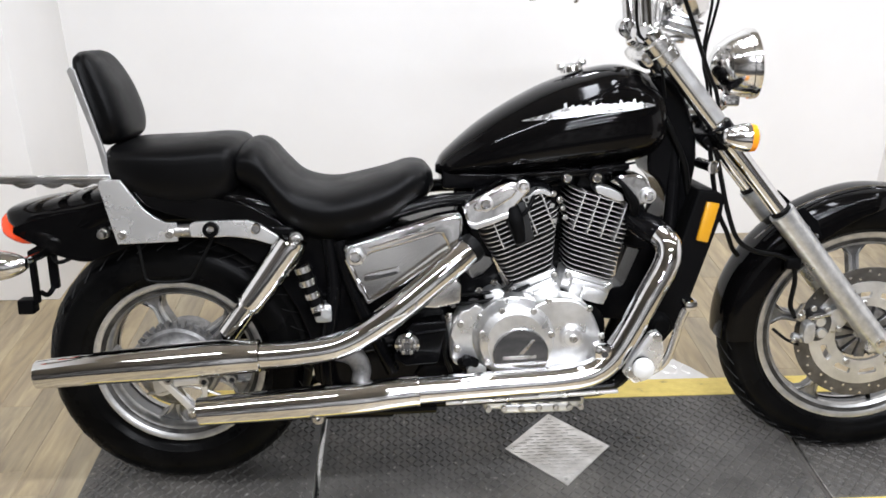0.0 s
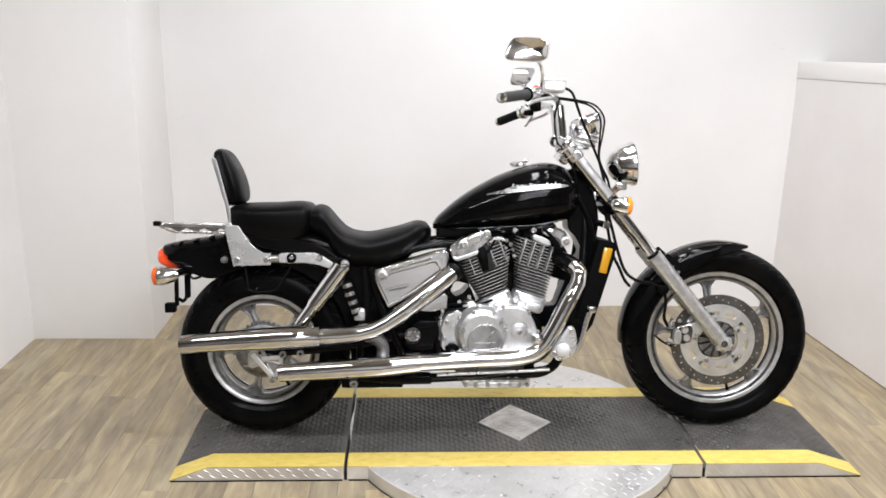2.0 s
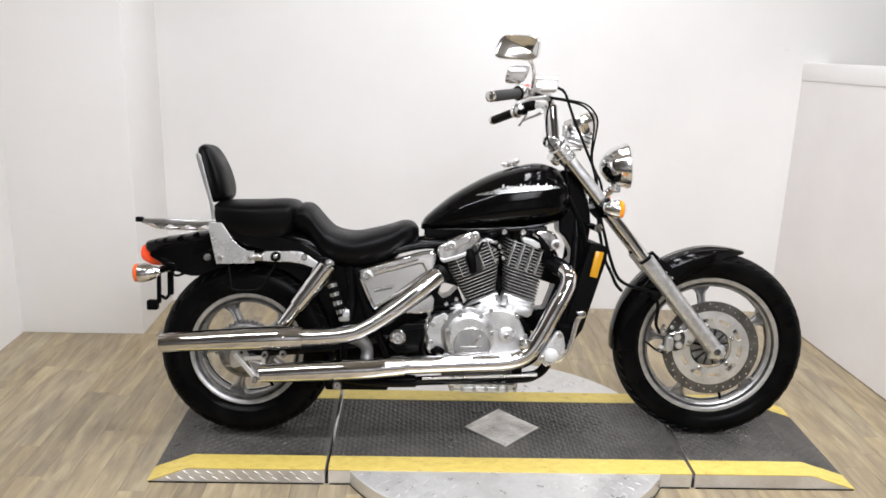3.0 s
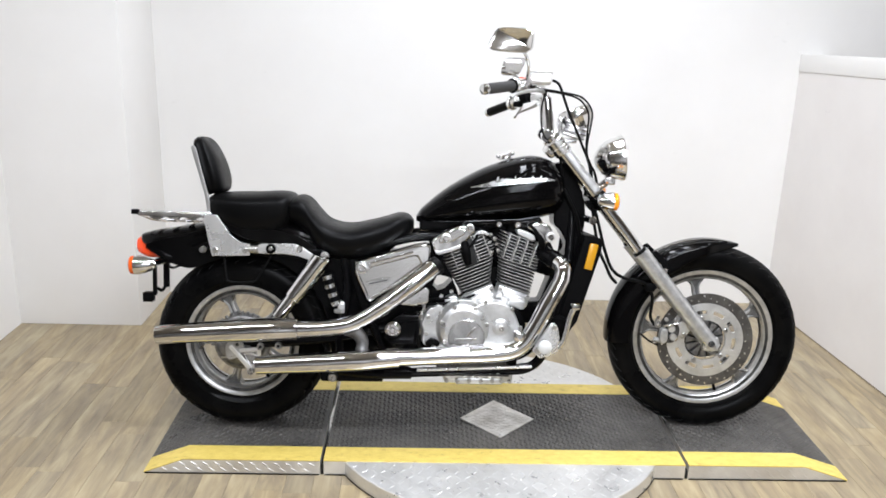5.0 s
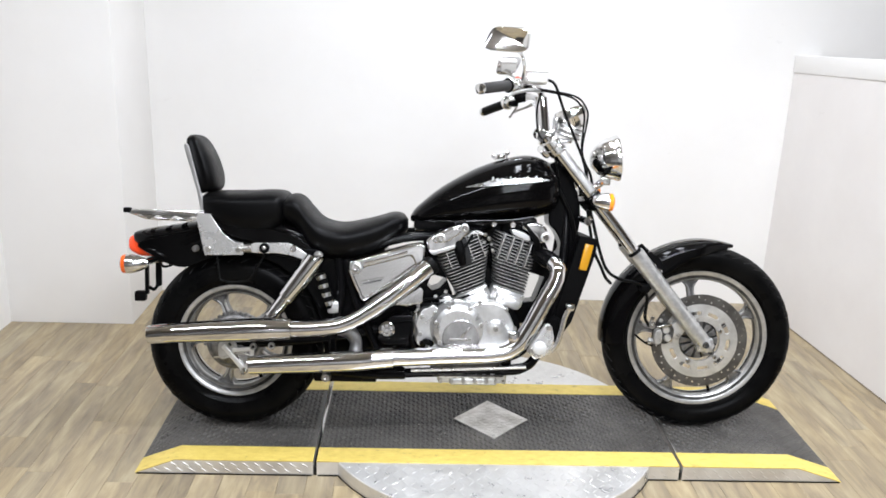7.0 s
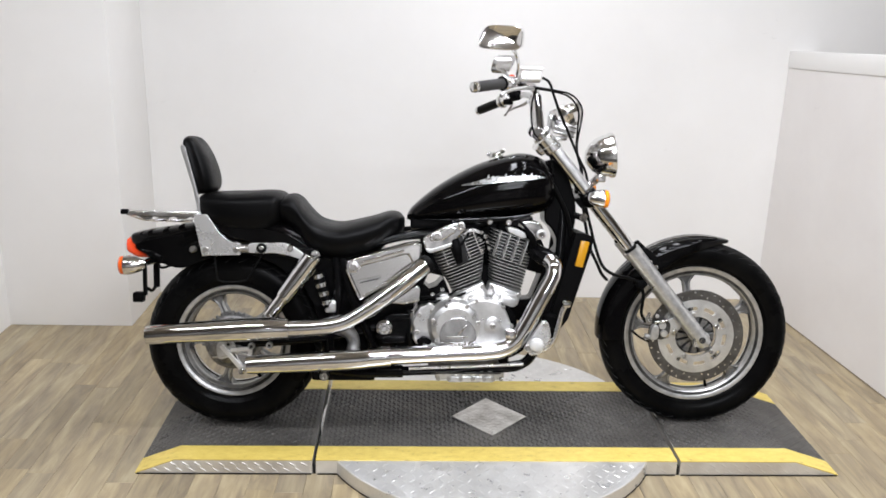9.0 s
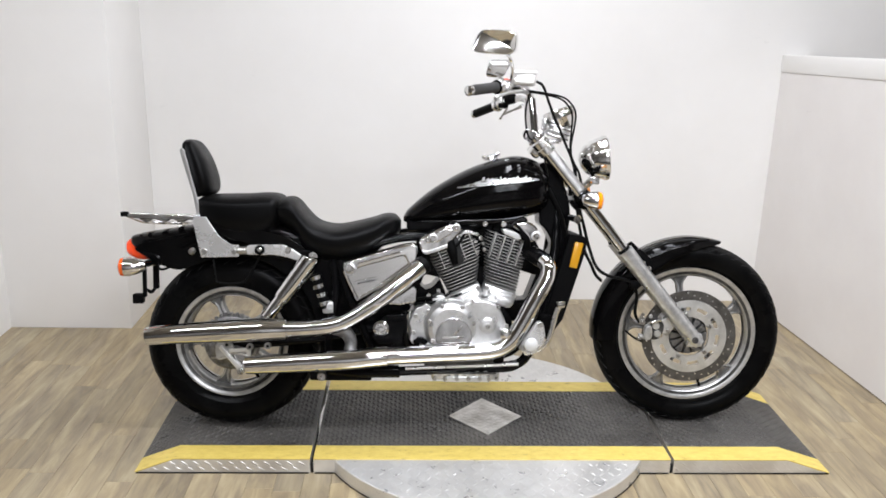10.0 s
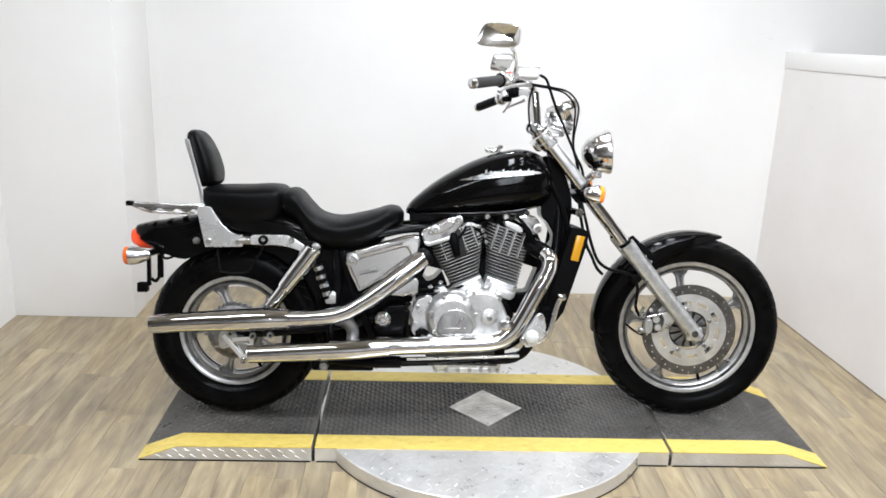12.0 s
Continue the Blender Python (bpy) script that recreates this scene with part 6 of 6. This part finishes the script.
def bars():
    pts = [(0.855, 0.392, 1.184), (0.895, 0.345, 1.196), (0.945, 0.285, 1.210), (0.995, 0.220, 1.224), (1.04, 0.150, 1.222), (1.060, 0.105, 1.20), (1.064, 0.098, 1.16), (1.076, 0.096, 1.08)]
    for s in (-1, 1):
        part("handlebar", moved(tube([(x, y * s, z) for x, y, z in pts], [0.0125] * 4 + [0.0125, 0.0125, 0.013, 0.013], 16, 6), TURN_BAR), CHROME, bike, "chrome handlebar")
        part("riser", moved(rod((1.063, 0.098 * s, 1.195), (1.078, 0.096 * s, 1.065), 0.0175, 20), TURN_BAR), CHROME, bike, "chrome handlebar riser")
        a, b = Vector((0.855, 0.392 * s, 1.184)), Vector((0.944, 0.287 * s, 1.2095))
        way = (b - a).normalized()
        # one grip takes the lighter copy, with its light put into the colour
        grip = part("grip", moved(rod(a, b, 0.0175, 22), TURN_BAR), LIT_GRIP if s < 0 else HOSE, bike, "black rubber grip")
        part("grip_end", moved(lathe([(0, -0.012), (0.010, -0.012), (0.016, -0.009), (0.0178, -0.004), (0.0178, 0.006), (0.0165, 0.008)], a, way, 22), TURN_BAR), CHROME, grip, "chrome grip end")
        part("grip_flange", moved(rod(b - way * 0.006, b, 0.023, 22), TURN_BAR), HOSE, grip)
        sw = part("switch_housing", moved(join(rod(b - way * 0.002, b + way * 0.05, 0.021, 22), lathe([(0.025, 0), (0.027, 0.004), (0.027, 0.014), (0.024, 0.018)], b - way * 0.004, way, 22)), TURN_BAR), CHROME_SOFT, bike, "chrome switch housing")
        part("switch_button", moved(box(0.965, 0.980, 0.245 * s - 0.006, 0.245 * s + 0.006, 1.235, 1.244, 0.003), TURN_BAR), RED if s < 0 else PLASTIC, sw, "small red switch" if s < 0 else "black switch")
        lever = [(1.045, 0.205 * s, 1.203), (1.025, 0.255 * s, 1.200), (0.985, 0.300 * s, 1.190), (0.952, 0.332 * s, 1.176), (0.938, 0.345 * s, 1.164)] if s < 0 else [(1.045, 0.205, 1.203), (1.03, 0.24, 1.196), (1.005, 0.275, 1.188), (0.985, 0.30, 1.182), (0.975, 0.31, 1.178)]
        part("lever", moved(tube(lever, [0.0075, 0.0065, 0.0055, 0.0055, 0.007] if s < 0 else [0.007, 0.006, 0.005, 0.005, 0.006], 12, 5), TURN_BAR), ALLOY, bike, "polished hand lever")
        stem = [(0.985, 0.245 * s, 1.225), (0.993, 0.262 * s, 1.265), (0.985, 0.30 * s, 1.300), (0.965, 0.335 * s, 1.318), (0.945, 0.352 * s, 1.330)]
        part("mirror_stem", moved(tube(stem, 0.0058, 10, 5), TURN_BAR), CHROME, bike, "chrome mirror stem")

    # right master cylinder
    res = part("brake_reservoir", moved(join(soften(box(1.000, 1.072, -0.235, -0.175, 1.226, 1.262, 0.007, 3), 0), box(0.997, 1.075, -0.238, -0.172, 1.260, 1.272, 0.004)), TURN_BAR), BRIGHT, bike, "bright brake fluid reservoir")
    part("reservoir_window", moved(lathe([(0, 0.003), (0.008, 0.003), (0.010, 0)], (1.012, -0.237, 1.243), (0, -1, 0), 16), TURN_BAR), CHROME_SOFT, res)
    part("master_clamp", moved(join(rod((0.975, -0.225, 1.224), (1.01, -0.195, 1.230), 0.02), box(0.94, 0.985, -0.285, -0.245, 1.20, 1.222, 0.006)), TURN_BAR), CHROME, bike, "chrome lever clamp")
    part("clutch_clamp", moved(join(rod((0.985, 0.215, 1.224), (1.01, 0.19, 1.228), 0.021), box(0.95, 0.99, 0.235, 0.275, 1.195, 1.215, 0.006)), TURN_BAR), PLASTIC, bike, "dark clutch lever clamp")
    part("choke_lever", moved(tube([(0.985, 0.22, 1.19), (0.972, 0.235, 1.172), (0.962, 0.246, 1.156), (0.956, 0.250, 1.152)], 0.004, 8), TURN_BAR), STEEL, bike)

    # mirrors
    def mirror(centre, size, yaw, tilt_, roll, shear, ridge=None):
        rings = []
        for d, g in ((-0.034, 0.25), (-0.031, 0.58), (-0.022, 0.84), (-0.009, 0.97), (0.004, 1.0), (0.008, 0.985)):
            ring = []
            for k in range(44):
                a = 2 * math.pi * k / 44
                u = size[0] * math.copysign(abs(math.cos(a)) ** 0.45, math.cos(a))
                v = size[1] * math.copysign(abs(math.sin(a)) ** 0.45, math.sin(a))
                ring.append(Vector(((u * (1 - 0.10 * v / size[1] * math.copysign(1, shear)) + shear * v) * g, d, v * g)))
            rings.append(ring)
        if ridge:  # the back comes to a slanting crease
            a, b = Vector((ridge[0] * size[0], 0, ridge[1] * size[1])), Vector((ridge[2] * size[0], 0, ridge[3] * size[1]))

            def towards(v, share, d):
                w = Vector((v.x, 0, v.z))
                foot = a + (b - a) * min(1.0, max(0.0, (w - a).dot(b - a) / (b - a).length_squared))
                return (w + (foot - w) * share) + Vector((0, d, 0))

            rim = rings[-2]
            rings = [[towards(v, 0.97, -0.010) for v in rim], [towards(v, 0.5, -0.018) for v in rim], [towards(v, 0.10, -0.026) for v in rim], [towards(v, 0.04, -0.025) for v in rim], [towards(v, 0.0, -0.019) for v in rim]] + rings[-2:]
        m = Matrix.Translation(centre) @ pose(0, 0, 0, tilt_, roll, yaw)
        shell = part("mirror", moved(loft(rings), m), SMOOTH, bike, "chrome rear-view mirror")
        flat = loft([[v * 0.93 + Vector((0, 0.0085 - v.y * 0.93 + o, 0)) for v in rings[-2]] for o in (-0.002, 0.0)])
        part("mirror_glass", moved(flat, m), GLASS, shell, "mirror glass")

    mirror((0.898, -0.372, 1.352), (0.066, 0.038), -18, 6, 4, 0.20, (-0.75, 0.75, 0.6, -0.25))
    mirror((0.985, 0.372, 1.351), (0.043, 0.036), 178, -8, 0, -0.34)

    # speedometer
    g = Vector((1.176, 0, 1.140))
    way = Vector((-0.34, 0, 0.94))
    pod = part("speedometer", moved(lathe([(0, -0.050), (0.034, -0.048), (0.048, -0.036), (0.055, -0.004), (0.058, 0.0), (0.058, 0.022), (0.054, 0.028), (0.048, 0.022), (0, 0.018)], g, way, 40), STEERED), SMOOTH, bike, "chrome speedometer pod")
    part("dial_glass", moved(lathe([(0, 0.022), (0.042, 0.022)], g, way, 40), STEERED), PLASTIC, pod, "dark dial")
    stack = part("gauge_mount", moved(box(1.132, 1.205, -0.05, 0.05, 1.062, 1.108, 0.008), STEERED @ Matrix.Translation((1.17, 0, 1.085)) @ pose(0, 0, 0, 0, 18, 0) @ Matrix.Translation((-1.17, 0, -1.085))), ALLOY, bike, "silver gauge mount with bright bands")
    for dz in (1.070, 1.086, 1.102):
        part("mount_band", moved(box(1.129, 1.208, -0.053, 0.053, dz - 0.003, dz + 0.003, 0.001), STEERED @ Matrix.Translation((1.17, 0, 1.085)) @ pose(0, 0, 0, 0, 18, 0) @ Matrix.Translation((-1.17, 0, -1.085))), CHROME_SOFT, stack, "bright band")
    part("warning_lamp_bar", moved(box(1.112, 1.124, -0.045, 0.045, 1.085, 1.135, 0.004), STEERED), CHROME_SOFT, bike, "bright warning lamp bar")
    part("gauge_bracket", moved(join(box(1.10, 1.18, -0.03, 0.03, 1.045, 1.060, 0.006), box(1.085, 1.115, -0.06, 0.06, 1.055, 1.095, 0.008)), STEERED), CHROME_SOFT, bike, "chrome gauge bracket")
    for s in (-1, 1):
        part("bar_clamp", moved(rod((1.068, 0.096 * s - 0.024, 1.072), (1.068, 0.096 * s + 0.024, 1.072), 0.022, 20), STEERED), CHROME, bike, "chrome bar clamp")

    # cables and hoses
    cables = ([(0.995, -0.200, 1.226), (1.030, -0.197, 1.230), (1.059, -0.192, 1.228), (1.116, -0.188, 1.220), (1.166, -0.175, 1.209), (1.198, -0.154, 1.185), (1.215, -0.134, 1.152), (1.213, -0.118, 1.103), (1.207, -0.102, 1.044), (1.212, -0.095, 1.00), (1.228, -0.092, 0.955), (1.236, -0.085, 0.90)],
              [(1.000, -0.192, 1.222), (1.032, -0.188, 1.226), (1.060, -0.182, 1.224), (1.117, -0.178, 1.215), (1.161, -0.166, 1.202), (1.189, -0.145, 1.177), (1.204, -0.126, 1.145), (1.205, -0.109, 1.093), (1.205, -0.092, 1.043), (1.210, -0.086, 1.00), (1.224, -0.080, 0.955), (1.23, -0.07, 0.90)],
              [(1.070, -0.176, 1.262), (1.094, -0.178, 1.246), (1.114, -0.180, 1.196), (1.133, -0.171, 1.150), (1.162, -0.153, 1.093), (1.190, -0.134, 1.035), (1.220, -0.116, 0.977), (1.238, -0.104, 0.947), (1.25, -0.098, 0.90), (1.252, -0.098, 0.83)],
              [(1.051, -0.163, 1.222), (1.040, -0.157, 1.176), (1.040, -0.150, 1.128), (1.052, -0.133, 1.076), (1.078, -0.112, 1.050), (1.110, -0.10, 1.01), (1.13, -0.09, 0.93)],
              [(1.05, 0.19, 1.20), (1.085, 0.16, 1.14), (1.105, 0.13, 1.06), (1.13, 0.10, 0.99), (1.15, 0.07, 0.92)])
    for line in cables:
        part("control_cable", moved(tube(line, 0.0047 if line is cables[2] else 0.0033, 8, 6), STEERED), HOSE, bike, "black control cable")
    for line in ([(1.245, -0.115, 0.82), (1.262, -0.12, 0.76), (1.285, -0.122, 0.68), (1.315, -0.122, 0.61), (1.36, -0.118, 0.578), (1.42, -0.112, 0.565), (1.455, -0.108, 0.545), (1.468, -0.108, 0.50), (1.465, -0.108, 0.44), (1.482, -0.108, 0.405)],
                 [(1.238, -0.10, 0.82), (1.250, -0.105, 0.75), (1.27, -0.105, 0.67), (1.295, -0.105, 0.62), (1.318, -0.085, 0.575), (1.345, -0.05, 0.545)]):
        part("brake_hose", moved(tube(line, 0.0058, 10, 6), STEERED), HOSE, bike, "black front brake hose")
    part("hose_union", moved(box(1.44, 1.475, -0.118, -0.095, 0.53, 0.56, 0.006), STEERED), PLASTIC, bike)
    part("ignition_lock", moved(join(rod((1.205, -0.09, 0.78), (1.222, -0.135, 0.775), 0.012), lathe([(0, 0), (0.014, 0.002), (0.016, 0.008)], (1.222, -0.135, 0.775), (0.3, -1, 0), 16)), Matrix()), CHROME, bike, "small chrome lock")


bars()
part("neck_wiring", tube([(1.10, -0.065, 0.93), (1.14, -0.072, 0.86), (1.18, -0.07, 0.78), (1.20, -0.06, 0.70)], 0.007, 8, 5), HOSE, bike)
part("coolant_pipe", tube([(1.035, -0.10, 0.715), (1.056, -0.115, 0.685), (1.072, -0.125, 0.662), (1.086, -0.13, 0.648)], 0.010, 10, 5), FRAME, bike, "black coolant hose")

# ---- floor planks ----
PLANK_W, PLANK_L = 0.094, 0.64
shared = mesh_of("plank", box(0.0003, PLANK_W - 0.0003, 0.0003, PLANK_L - 0.0003, -0.004, 0.0, 0.0008, 1), PLANK, 0)
random.seed(11)
corners, faces = [], []
for i in range(84):
    shift = random.random() * PLANK_L
    for j in range(14):
        x, y = -2.75 + i * PLANK_W, 2.4 - (j + 1) * PLANK_L + shift - PLANK_L * 0.5
        y0, y1 = max(y, -1.95), min(y + PLANK_L, 1.76)
        if y1 - y0 < 0.03:
            continue
        if -1.62 < x < 2.42 and y1 > -0.75:
            ob = new("plank", shared)
            ob.parent = floor
            ob.matrix_basis = pose(x, y0, 0) @ Matrix.Diagonal((1, (y1 - y0) / PLANK_L, 1, 1))
        else:
            b = len(corners)
            x0, x1 = x + 0.0003, x + PLANK_W - 0.0003
            corners += [(x0, y0 + 0.0003, 0), (x1, y0 + 0.0003, 0), (x1, y1 - 0.0003, 0), (x0, y1 - 0.0003, 0), (x0, y0 + 0.0003, -0.004), (x1, y0 + 0.0003, -0.004), (x1, y1 - 0.0003, -0.004), (x0, y1 - 0.0003, -0.004)]
            faces += [(b, b + 1, b + 2, b + 3), (b, b + 4, b + 5, b + 1), (b + 1, b + 5, b + 6, b + 2), (b + 2, b + 6, b + 7, b + 3), (b + 3, b + 7, b + 4, b)]
outer = bpy.data.meshes.new("outer_planks")
outer.from_pydata(corners, [], faces)
outer.materials.append(PLANK)
field = tagged(new("outer_planks", outer), "light oak-look planks of the outer floor", kind="stuff")
field.parent = floor
